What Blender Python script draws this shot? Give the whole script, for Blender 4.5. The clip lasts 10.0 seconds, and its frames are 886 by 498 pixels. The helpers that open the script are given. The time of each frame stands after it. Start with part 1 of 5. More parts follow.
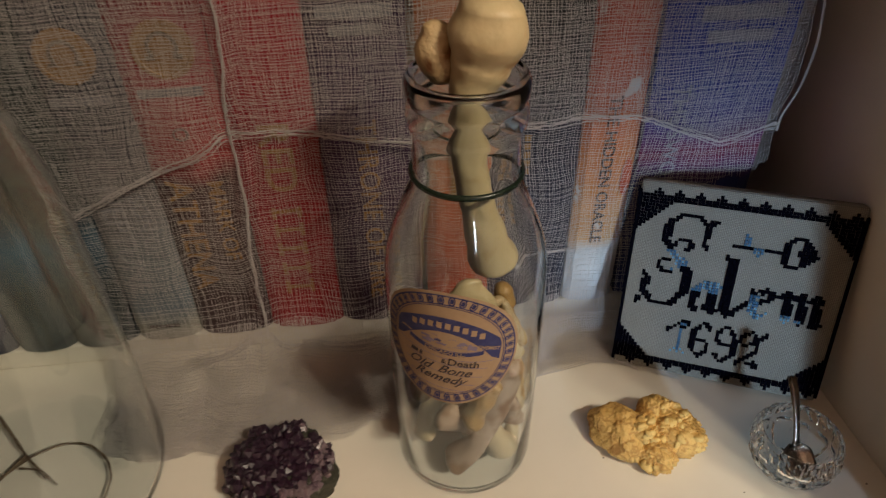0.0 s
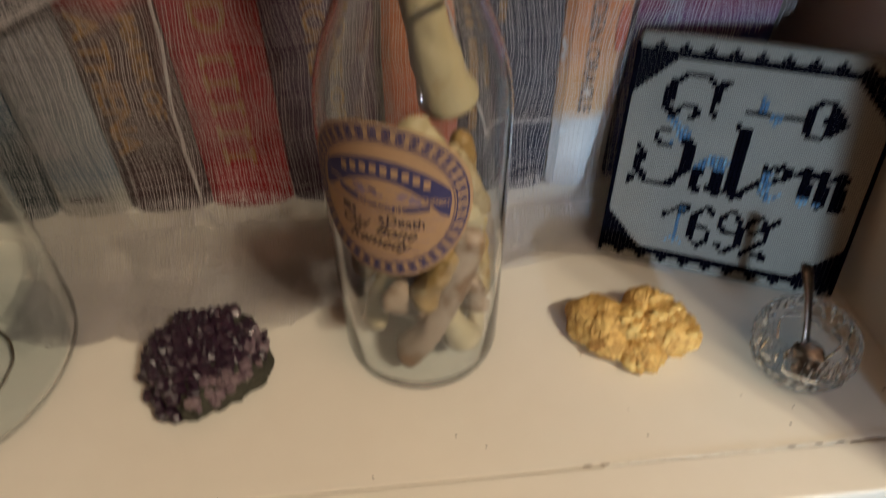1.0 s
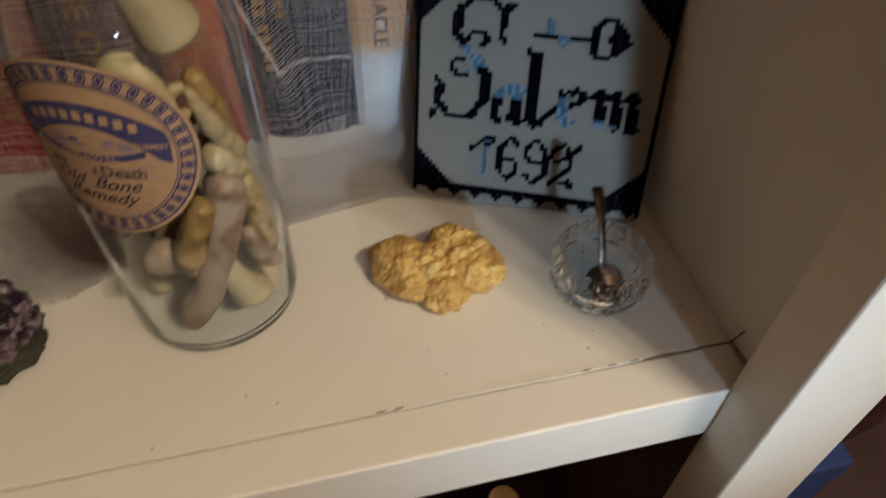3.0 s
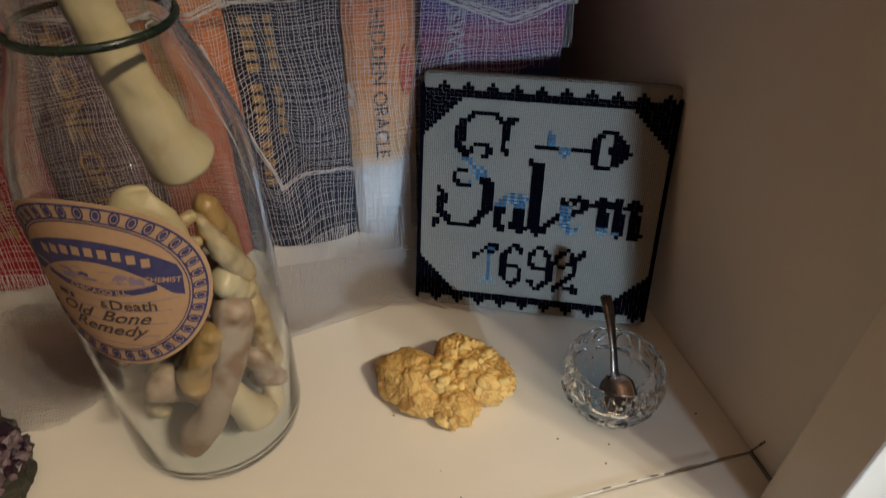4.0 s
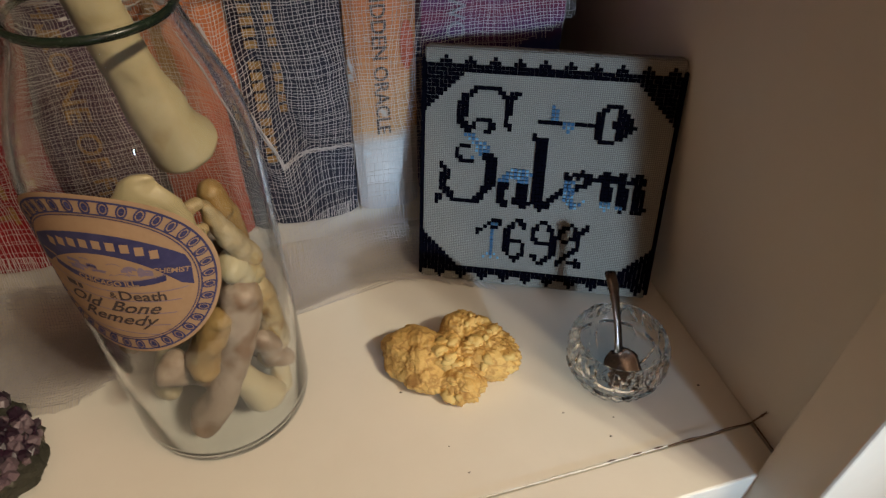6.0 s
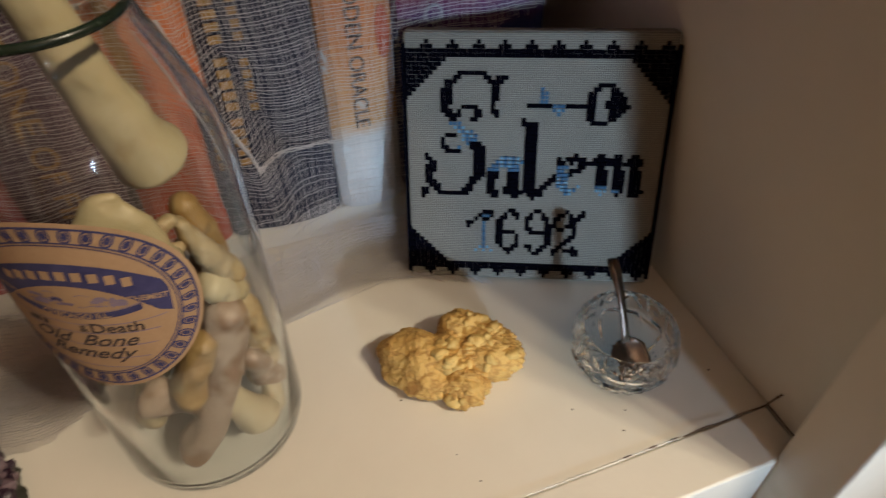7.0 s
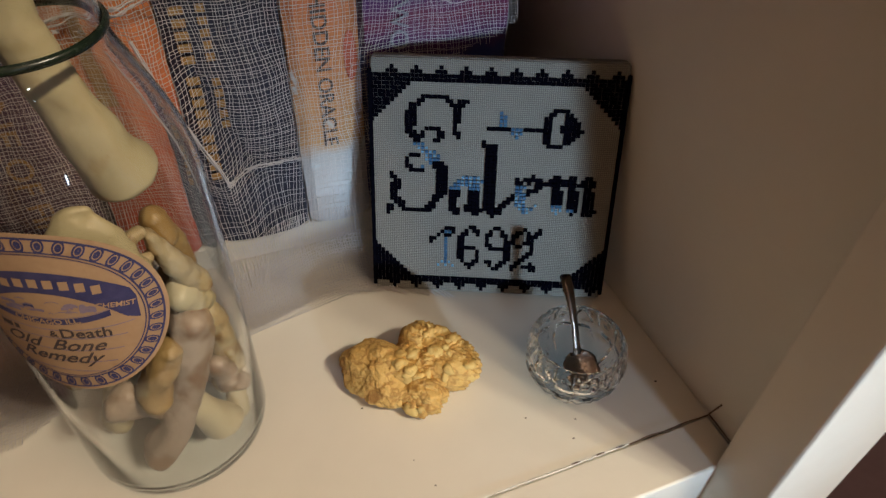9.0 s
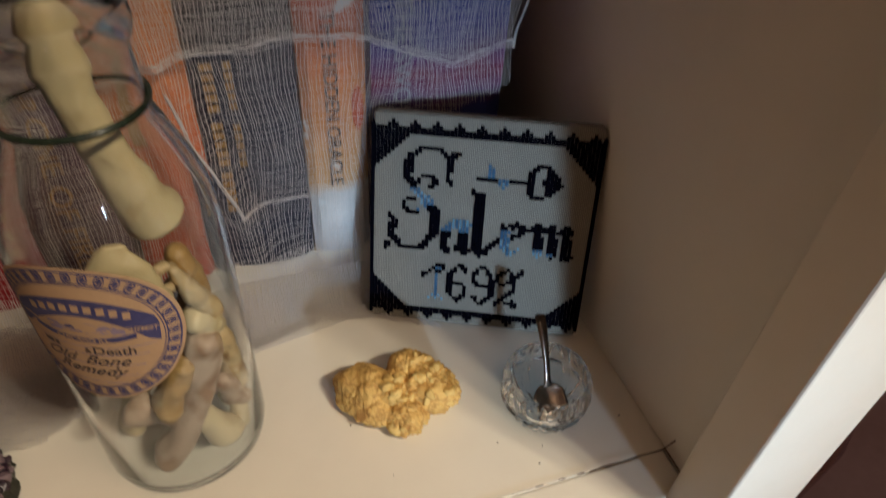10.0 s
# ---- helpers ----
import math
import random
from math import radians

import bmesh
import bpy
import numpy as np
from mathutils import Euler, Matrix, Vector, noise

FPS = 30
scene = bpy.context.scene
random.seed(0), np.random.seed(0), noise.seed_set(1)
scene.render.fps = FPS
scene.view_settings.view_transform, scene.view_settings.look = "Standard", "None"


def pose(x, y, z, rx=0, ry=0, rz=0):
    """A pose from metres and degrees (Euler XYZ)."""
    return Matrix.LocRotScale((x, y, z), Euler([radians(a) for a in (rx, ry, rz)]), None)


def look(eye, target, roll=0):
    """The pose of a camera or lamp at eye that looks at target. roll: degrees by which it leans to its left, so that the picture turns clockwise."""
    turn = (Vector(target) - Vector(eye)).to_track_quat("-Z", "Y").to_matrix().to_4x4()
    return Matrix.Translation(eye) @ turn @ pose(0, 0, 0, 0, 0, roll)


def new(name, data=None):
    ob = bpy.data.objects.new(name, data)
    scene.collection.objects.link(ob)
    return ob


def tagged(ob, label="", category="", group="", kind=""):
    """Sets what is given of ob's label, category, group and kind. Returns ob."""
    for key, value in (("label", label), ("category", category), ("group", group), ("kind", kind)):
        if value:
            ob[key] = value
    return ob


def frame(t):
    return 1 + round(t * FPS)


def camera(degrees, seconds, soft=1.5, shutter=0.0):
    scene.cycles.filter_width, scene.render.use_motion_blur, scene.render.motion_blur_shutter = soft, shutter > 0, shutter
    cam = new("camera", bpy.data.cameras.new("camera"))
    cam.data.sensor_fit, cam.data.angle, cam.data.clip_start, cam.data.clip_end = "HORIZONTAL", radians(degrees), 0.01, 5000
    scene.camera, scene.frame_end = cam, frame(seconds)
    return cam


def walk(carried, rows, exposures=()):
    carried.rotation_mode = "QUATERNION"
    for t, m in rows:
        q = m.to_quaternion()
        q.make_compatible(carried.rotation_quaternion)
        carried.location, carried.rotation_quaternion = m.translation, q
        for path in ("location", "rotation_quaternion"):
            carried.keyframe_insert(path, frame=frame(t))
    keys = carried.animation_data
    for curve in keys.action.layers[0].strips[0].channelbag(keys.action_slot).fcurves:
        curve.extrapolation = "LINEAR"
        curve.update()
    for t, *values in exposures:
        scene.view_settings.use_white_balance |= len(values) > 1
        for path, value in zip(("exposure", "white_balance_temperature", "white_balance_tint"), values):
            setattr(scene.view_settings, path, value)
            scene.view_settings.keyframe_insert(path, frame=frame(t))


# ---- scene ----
cam = camera(67.9, 10.0, soft=1.3, shutter=0.85)
# seconds, eye, yaw, pitch, roll
PATH = [
    (0, -0.0306, 0.0379, 0.3450, -6.43, -37.67, -0.93),
    (0.5, -0.0201, 0.0518, 0.3241, -7.04, -38.38, -0.27),
    (1, -0.0031, 0.0567, 0.2775, -5.76, -43.13, -0.11),
    (1.5, 0.0046, 0.0538, 0.2554, -0.10, -45.53, -4.17),
    (2, 0.0283, 0.0464, 0.2460, -1.81, -48.44, -4.17),
    (2.5, 0.0647, 0.0519, 0.2554, -9.51, -48.48, -1.00),
    (3, 0.0672, 0.0522, 0.2625, -14.04, -46.85, 1.01),
    (3.2, 0.0638, 0.0565, 0.2670, -16.03, -45.32, 2.16),
    (4.3, 0.0576, 0.0712, 0.2711, -16.68, -39.24, 1.31),
    (4.5, 0.0578, 0.0726, 0.2708, -17.45, -39.53, 1.64),
    (5, 0.0622, 0.0749, 0.2709, -17.52, -41.60, 1.39),
    (5.5, 0.0589, 0.0749, 0.2767, -17.40, -43.29, 1.67),
    (6.8, 0.0499, 0.0909, 0.2734, -17.93, -43.28, -1.48),
    (7, 0.0513, 0.0956, 0.2687, -20.08, -44.65, -0.68),
    (7.5, 0.0522, 0.0917, 0.2707, -22.09, -43.71, 0.09),
    (8, 0.0586, 0.0919, 0.2710, -22.84, -43.95, 0.95),
    (8.5, 0.0582, 0.0889, 0.2741, -22.79, -43.63, 1.51),
    (9, 0.0550, 0.0826, 0.2793, -22.72, -43.34, 2.00),
    (9.5, 0.0558, 0.0677, 0.2921, -23.13, -43.49, 4.32),
    (10, 0.0584, 0.0620, 0.3136, -21.37, -42.11, 4.02),
]
walk(cam, [(t, pose(x, y, z, 90 + pitch, 0, yaw) @ pose(0, 0, 0, 0, 0, roll)) for t, x, y, z, yaw, pitch, roll in PATH],
     exposures=[(0.0, -0.05), (0.3, 0.08), (1.0, 0.0), (2.0, -0.18), (2.5, -0.35), (3.1, -0.25), (4.5, -0.12), (5.5, -0.04), (10.0, 0.0)])

# ---- light ----
world = bpy.data.worlds.new("room_dusk")
scene.world = world
world.use_nodes = True
world.node_tree.nodes["Background"].inputs[0].default_value = (1.0, 0.80, 0.62, 1)
world.node_tree.nodes["Background"].inputs[1].default_value = 0.02
scene.view_settings.exposure = 0.0
scene.cycles.caustics_refractive = False
scene.cycles.caustics_reflective = False


def lamp(name, kind, place, target, power, colour, **settings):
    data = bpy.data.lights.new(name, kind)
    data.energy, data.color = power, colour
    for key, value in settings.items():
        if key == "size":
            data.size = value
        elif key == "size_y":
            data.shape, data.size_y = "RECTANGLE", value
        elif key == "radius":
            data.shadow_soft_size = value
        elif key == "spread":
            data.spread = radians(value)
    ob = new(name, data)
    ob.matrix_world = look(place, target)
    return ob


# warm ceiling fixture with three bulbs, in front of the bookcase and to its right
for i in range(3):
    lamp("warm_bulb", "POINT", (0.60 + 0.08 * i, -0.60 + 0.05 * i, 1.14), (0.1, 0.27, 0), 17.8, (1.0, 0.90, 0.685), radius=0.028)
# daylight through the gap of a drawn curtain in the wall opposite
lamp("window_daylight", "AREA", (0.33, -2.0, 0.34), (0.182, 0.34, 0.055), 0.175, (0.54, 0.77, 1.0), size=0.20, size_y=0.25, spread=6.5)

# ---- materials ----
def mat(name, base, rough=0.6, other=None, scale=40.0, amount=0.5, bump=0.0, bump_scale=200.0, metal=0.0, spec=0.5,
        spots=None, spots_scale=15.0, spots_at=0.62, transmission=0.0, ior=1.45, subsurface=0.0, alpha_tint=None, sheen=0.0):
    """A surface of two colours mixed by noise at two scales, with fine relief and optional stains."""
    m = bpy.data.materials.new(name)
    m.use_nodes = True
    nt = m.node_tree
    p = nt.nodes["Principled BSDF"]
    link = nt.links.new
    coord = nt.nodes.new("ShaderNodeTexCoord")
    base = (*base, 1)
    other = (*(other or tuple(c * 0.8 for c in base[:3])), 1)

    def noise_node(s, detail=6.0):
        n = nt.nodes.new("ShaderNodeTexNoise")
        n.inputs["Scale"].default_value, n.inputs["Detail"].default_value = s, detail
        link(coord.outputs["Object"], n.inputs["Vector"])
        return n

    def ramp_node(src, a, b):
        r = nt.nodes.new("ShaderNodeMapRange")
        r.inputs["From Min"].default_value, r.inputs["From Max"].default_value = a, b
        link(src, r.inputs["Value"])
        return r.outputs["Result"]

    def mix_node(f, a, b):
        x = nt.nodes.new("ShaderNodeMix")
        x.data_type = "RGBA"
        link(f, x.inputs["Factor"])
        for value, socket in ((a, x.inputs["A"]), (b, x.inputs["B"])):
            if isinstance(value, tuple):
                socket.default_value = value
            else:
                link(value, socket)
        return x.outputs["Result"]

    big, fine = noise_node(scale), noise_node(scale * 9)
    add = nt.nodes.new("ShaderNodeMath")
    add.operation = "MULTIPLY_ADD"
    link(fine.outputs["Fac"], add.inputs[0])
    add.inputs[1].default_value = 0.4
    link(big.outputs["Fac"], add.inputs[2])
    fac = ramp_node(add.outputs[0], 0.7 - 0.35 * amount, 0.7 + 0.35 * amount + 0.05)
    colour = mix_node(fac, base, other)
    if spots:
        colour = mix_node(ramp_node(noise_node(spots_scale, 8).outputs["Fac"], spots_at, spots_at + 0.1), colour, (*spots, 1))
    link(colour, p.inputs["Base Color"])
    p.inputs["Metallic"].default_value = metal
    p.inputs["Specular IOR Level"].default_value = spec
    p.inputs["IOR"].default_value = ior
    p.inputs["Transmission Weight"].default_value = transmission
    if subsurface:
        p.inputs["Subsurface Weight"].default_value = subsurface
        p.inputs["Subsurface Radius"].default_value = (0.008, 0.005, 0.003)
        p.inputs["Subsurface Scale"].default_value = 0.5
    if sheen:
        p.inputs["Sheen Weight"].default_value = sheen
    rr = nt.nodes.new("ShaderNodeMapRange")
    rr.inputs["To Min"].default_value, rr.inputs["To Max"].default_value = max(0, rough - 0.08), min(1, rough + 0.08)
    link(fine.outputs["Fac"], rr.inputs["Value"])
    link(rr.outputs["Result"], p.inputs["Roughness"])
    if bump:
        b = nt.nodes.new("ShaderNodeBump")
        b.inputs["Strength"].default_value, b.inputs["Distance"].default_value = 1.0, bump
        link(noise_node(bump_scale, 4).outputs["Fac"], b.inputs["Height"])
        link(b.outputs["Normal"], p.inputs["Normal"])
    return m


def glass(name, tint=(1, 1, 1), rough=0.0, ior=1.5):
    m = bpy.data.materials.new(name)
    m.use_nodes = True
    p = m.node_tree.nodes["Principled BSDF"]
    p.inputs["Base Color"].default_value = (*tint, 1)
    p.inputs["Roughness"].default_value = rough
    p.inputs["Transmission Weight"].default_value = 1.0
    p.inputs["IOR"].default_value = ior
    return m


PAINT = mat("cream_gloss_paint", (0.78, 0.735, 0.65), 0.42, (0.71, 0.66, 0.57), 6, 0.9, 0.00025, 60, spots=(0.64, 0.58, 0.46), spots_scale=9, spots_at=0.68)
WALLPAINT = mat("room_wall_paint", (0.62, 0.475, 0.42), 0.8, (0.53, 0.40, 0.355), 3)
DARKWOOD = mat("dark_floorboards", (0.10, 0.06, 0.04), 0.5, (0.05, 0.03, 0.02), 8)
# shade put into the colour: dark brown for the dim bay interior and back
SHADEBROWN = mat("shade_brown_interior", (0.10, 0.055, 0.05), 0.6, (0.07, 0.035, 0.035), 12)
GRIME = mat("crack_grime", (0.10, 0.06, 0.04), 0.9, (0.22, 0.14, 0.09), 80)
FILLER = mat("caulk_line", (0.80, 0.77, 0.68), 0.95, (0.6, 0.54, 0.44), 200, spec=0.1)

# ---- mesh helpers ----
def part(name, bm, material, parent, label="", smooth=False, kind=""):
    me = bpy.data.meshes.new(name)
    if smooth:
        for fc in bm.faces:
            fc.smooth = True
    bm.to_mesh(me)
    bm.free()
    for m in (material if isinstance(material, (list, tuple)) else [material]):
        me.materials.append(m)
    ob = new(name, me)
    ob.parent = parent
    if label:
        tagged(ob, label)
    if kind:
        tagged(ob, kind=kind)
    return ob


def thing(name, place=(0, 0, 0), turn=(0, 0, 0), label="", category="", group="", kind=""):
    ob = new(name)
    ob.empty_display_size = 0.02
    ob.matrix_world = pose(*place, *turn)
    return tagged(ob, label, category, group, kind)


def box_bm(x0, x1, y0, y1, z0, z1, bevel=0.0, seg=2, bm=None):
    bm = bm or bmesh.new()
    m = Matrix.Translation(((x0 + x1) / 2, (y0 + y1) / 2, (z0 + z1) / 2)) @ Matrix.Diagonal((x1 - x0, y1 - y0, z1 - z0, 1))
    made = bmesh.ops.create_cube(bm, size=1, matrix=m)
    if bevel:
        edges = list({e for v in made["verts"] for e in v.link_edges})
        bmesh.ops.bevel(bm, geom=edges, offset=bevel, segments=seg, affect="EDGES", profile=0.5)
    return bm


def lathe_bm(profile, steps=64, bm=None, centre=(0, 0)):
    """Spin a profile of (radius, height) round the z axis."""
    bm = bm or bmesh.new()
    rings = []
    for r, z in profile:
        if r < 1e-6:
            rings.append([bm.verts.new((centre[0], centre[1], z))])
        else:
            rings.append([bm.verts.new((centre[0] + r * math.cos(2 * math.pi * k / steps), centre[1] + r * math.sin(2 * math.pi * k / steps), z)) for k in range(steps)])
    for a, b in zip(rings, rings[1:]):
        for k in range(steps):
            n = (k + 1) % steps
            if len(a) == 1 and len(b) == 1:
                continue
            if len(a) == 1:
                bm.faces.new((a[0], b[n], b[k]))
            elif len(b) == 1:
                bm.faces.new((a[k], a[n], b[0]))
            else:
                bm.faces.new((a[k], a[n], b[n], b[k]))
    return bm


def tube_bm(points, radii, sides=10, bm=None, squash=1.0):
    """A closed tube along points with a radius for each."""
    bm = bm or bmesh.new()
    pts = [Vector(p) for p in points]
    rings, up = [], Vector((0.13, 0.21, 0.97))
    for i, p in enumerate(pts):
        d = (pts[min(i + 1, len(pts) - 1)] - pts[max(i - 1, 0)]).normalized()
        s = d.cross(up)
        if s.length < 1e-4:
            s = d.cross(Vector((1, 0, 0)))
        s.normalize()
        u = s.cross(d).normalized()
        up = u
        rings.append([bm.verts.new(p + radii[i] * (s * math.cos(2 * math.pi * k / sides) + u * squash * math.sin(2 * math.pi * k / sides))) for k in range(sides)])
    for a, b in zip(rings, rings[1:]):
        for k in range(sides):
            n = (k + 1) % sides
            bm.faces.new((a[k], a[n], b[n], b[k]))
    bm.faces.new(list(reversed(rings[0])))
    bm.faces.new(rings[-1])
    return bm


def text_mesh(text, size, depth=0.0002, bold=0.0, shear=0.0):
    """A mesh of letters in the built-in font, centred, in the xy plane."""
    cu = bpy.data.curves.new("letters", "FONT")
    cu.body, cu.size, cu.extrude, cu.offset, cu.shear = text, size, depth, bold, shear
    cu.align_x, cu.align_y = "CENTER", "CENTER"
    cu.resolution_u = 3
    ob = bpy.data.objects.new("letters", cu)
    scene.collection.objects.link(ob)
    me = bpy.data.meshes.new_from_object(ob.evaluated_get(bpy.context.evaluated_depsgraph_get()))
    bpy.data.objects.remove(ob)
    return me


def text_part(name, text, size, m, material, parent, label="", bold=0.0, shear=0.0, stretch=1.0):
    me = text_mesh(text, size, 0.0002, bold, shear)
    me.transform(m @ Matrix.Diagonal((stretch, 1, 1, 1)))
    me.materials.clear()
    me.materials.append(material)
    ob = new(name, me)
    ob.parent = parent
    if label:
        tagged(ob, label)
    return ob


# ---- bookcase and room ----
WALL_X, CRACK_Y, FRONT_Y, BACK_Y, LEFT_X, TOP_Z = 0.25, 0.200, 0.1755, 0.60, -0.46, 0.47
STILE_X, STILE_OUT, STILE_Y = 0.2355, 0.287, 0.150


def struct(name, bm, material, label, category):
    return tagged(part(name, bm, material, None), label, category, kind="structure")


struct("shelf_board", box_bm(LEFT_X, WALL_X, CRACK_Y + 0.0002, BACK_Y, -0.040, 0.0, 0.0004, 1), PAINT, "cream painted wooden shelf board inside a bookcase", "shelf")
struct("shelf_front_strip", box_bm(LEFT_X, STILE_X + 0.013, FRONT_Y, CRACK_Y - 0.0002, -0.041, 0.0002, 0.0012, 2), PAINT, "cream painted front strip nailed along the shelf edge", "shelf edge")
for side, x0, x1 in (("right", WALL_X, WALL_X + 0.018), ("left", LEFT_X - 0.018, LEFT_X)):
    struct("wall_" + side, box_bm(x0, x1, FRONT_Y + 0.002, BACK_Y, -0.0415, TOP_Z + 0.3), PAINT, "cream painted side wall of the bookcase", "wall")
    struct("lower_wall_" + side, box_bm(x0, x1, FRONT_Y + 0.002, BACK_Y, -0.6, -0.042), SHADEBROWN, "side wall of the lower bay, coloured dark for shade", "wall")
# both backs are coloured dark in place of the shade behind the things
struct("wall_back", box_bm(LEFT_X - 0.018, WALL_X + 0.018, BACK_Y, BACK_Y + 0.01, -0.0415, TOP_Z + 0.3), SHADEBROWN, "back panel of the bookcase, coloured dark for shade", "wall")
struct("lower_wall_back", box_bm(LEFT_X - 0.018, WALL_X + 0.018, BACK_Y - 0.002, BACK_Y + 0.01, -0.6, -0.042), SHADEBROWN, "back panel of the lower bay, coloured dark for shade", "wall")
struct("stile_right", box_bm(STILE_X, STILE_OUT, STILE_Y, FRONT_Y + 0.0015, -0.9, TOP_Z + 0.3, 0.0012, 2), PAINT, "white painted face frame stile of the bookcase", "trim")
struct("upper_shelf", box_bm(LEFT_X, WALL_X, FRONT_Y, BACK_Y, TOP_Z, TOP_Z + 0.04), PAINT, "painted shelf board above the books", "shelf")
# lower shelf takes the same shade colour as the walls round it
struct("lower_shelf", box_bm(LEFT_X, WALL_X, FRONT_Y, BACK_Y, -0.44, -0.40), SHADEBROWN, "lower shelf board, coloured dark for shade", "shelf")

# the room around
RX0, RX1, RY0, RZ0, RZ1 = -2.2, 2.2, -2.2, -1.0, 1.5
struct("floor", box_bm(RX0, RX1, RY0, BACK_Y + 0.1, RZ0 - 0.05, RZ0), DARKWOOD, "dark wooden room floor", "floor")
struct("ceiling", box_bm(RX0, RX1, RY0, BACK_Y + 0.1, RZ1, RZ1 + 0.05), WALLPAINT, "plain room ceiling", "ceiling")
struct("wall_west", box_bm(RX0 - 0.05, RX0, RY0, BACK_Y + 0.1, RZ0, RZ1), WALLPAINT, "plain room wall", "wall")
struct("wall_east", box_bm(RX1, RX1 + 0.05, RY0, BACK_Y + 0.1, RZ0, RZ1), WALLPAINT, "plain room wall", "wall")
struct("wall_south", box_bm(RX0, RX1, RY0 - 0.05, RY0, RZ0, RZ1), WALLPAINT, "plain room wall", "wall")
struct("wall_north", box_bm(RX0, RX1, BACK_Y + 0.1, BACK_Y + 0.15, RZ0, RZ1), WALLPAINT, "plain room wall behind the bookcase", "wall")

# ---- more materials ----
def ramp_mat(name, stops, rough=0.5, axis="Z", speckle=0.35, bump=0.0001, scale=50.0):
    """Printed paper or cloth whose colour changes along one axis of the object: stops of (metres, colour)."""
    m = mat(name, (1, 1, 1), rough, (0.75, 0.75, 0.75), scale, 0.8, bump, 900)
    nt = m.node_tree
    p = nt.nodes["Principled BSDF"]
    old = p.inputs["Base Color"].links[0].from_socket
    coord = nt.nodes.new("ShaderNodeTexCoord")
    sep = nt.nodes.new("ShaderNodeSeparateXYZ")
    nt.links.new(coord.outputs["Object"], sep.inputs[0])
    wob = nt.nodes.new("ShaderNodeTexNoise")
    wob.inputs["Scale"].default_value = 35
    nt.links.new(coord.outputs["Object"], wob.inputs["Vector"])
    add = nt.nodes.new("ShaderNodeMath")
    add.operation = "MULTIPLY_ADD"
    nt.links.new(wob.outputs["Fac"], add.inputs[0])
    add.inputs[1].default_value = 0.06 * speckle
    nt.links.new(sep.outputs[axis], add.inputs[2])
    span = nt.nodes.new("ShaderNodeMapRange")
    lo, hi = stops[0][0], stops[-1][0]
    span.inputs["From Min"].default_value, span.inputs["From Max"].default_value = lo + 0.03 * speckle, hi + 0.03 * speckle
    nt.links.new(add.outputs[0], span.inputs["Value"])
    ramp = nt.nodes.new("ShaderNodeValToRGB")
    while len(ramp.color_ramp.elements) < len(stops):
        ramp.color_ramp.elements.new(0.5)
    for e, (z, c) in zip(ramp.color_ramp.elements, stops):
        e.position, e.color = (z - lo) / (hi - lo), (*c, 1)
    nt.links.new(span.outputs["Result"], ramp.inputs["Fac"])
    mul = nt.nodes.new("ShaderNodeMix")
    mul.data_type, mul.blend_type = "RGBA", "MULTIPLY"
    mul.inputs["Factor"].default_value = 1.0
    nt.links.new(old, mul.inputs["A"])
    nt.links.new(ramp.outputs["Color"], mul.inputs["B"])
    nt.links.new(mul.outputs["Result"], p.inputs["Base Color"])
    return m


CLEAR = glass("clear_bottle_glass", (0.985, 0.995, 0.985), 0.0, 1.47)
CRYSTAL = glass("cut_crystal", (1.0, 1.0, 1.0), 0.0, 1.27)
GREENGLASS = mat("dark_green_rubber_ring", (0.008, 0.014, 0.010), 0.25, (0.014, 0.024, 0.015), 80)
BONE = mat("bone_ivory", (0.64, 0.49, 0.29), 0.45, (0.47, 0.30, 0.14), 55, 0.9, 0.0012, 260, spots=(0.24, 0.11, 0.045), spots_scale=60, spots_at=0.52, subsurface=0.04)
BONEWHITE = mat("bone_bleached", (0.64, 0.52, 0.32), 0.42, (0.53, 0.39, 0.20), 38, 0.9, 0.0005, 180, spots=(0.44, 0.26, 0.12), spots_scale=42, spots_at=0.63, subsurface=0.05)
BONEGREY = mat("bone_greyish_tan", (0.50, 0.36, 0.26), 0.5, (0.38, 0.25, 0.17), 45, 0.9, 0.0009, 200, spots=(0.20, 0.085, 0.03), spots_scale=46, spots_at=0.51)
BONEORANGE = mat("bone_amber_stained", (0.46, 0.29, 0.11), 0.45, (0.34, 0.17, 0.05), 60, 0.9, 0.0010, 220, spots=(0.462, 0.347, 0.185), spots_scale=50, spots_at=0.57)
LABELPAPER = mat("aged_label_paper", (0.446, 0.302, 0.180), 0.75, (0.374, 0.238, 0.137), 60, 0.8, 0.0001, 600, spots=(0.324, 0.202, 0.108), spots_scale=90, spots_at=0.66)
INK = mat("dark_brown_ink", (0.05, 0.035, 0.04), 0.7, (0.08, 0.06, 0.06), 200)
BLUEINK = mat("faded_blue_ink", (0.030, 0.032, 0.115), 0.7, (0.06, 0.06, 0.16), 200)
MAUVEINK = mat("faded_mauve_ink", (0.20, 0.16, 0.24), 0.7, (0.28, 0.22, 0.28), 200)
COTTON = mat("white_cotton_thread", (0.64, 0.60, 0.61), 0.95, (0.53, 0.49, 0.50), 60, 0.8)
nt = COTTON.node_tree
sheer, blend = nt.nodes.new("ShaderNodeBsdfTranslucent"), nt.nodes.new("ShaderNodeMixShader")
sheer.inputs["Color"].default_value = (0.92, 0.89, 0.84, 1)
blend.inputs["Fac"].default_value = 0.42
cotton_out = [n for n in nt.nodes if n.type == "OUTPUT_MATERIAL"][0]
nt.links.new(nt.nodes["Principled BSDF"].outputs["BSDF"], blend.inputs[1])
nt.links.new(sheer.outputs["BSDF"], blend.inputs[2])
nt.links.new(blend.outputs["Shader"], cotton_out.inputs["Surface"])
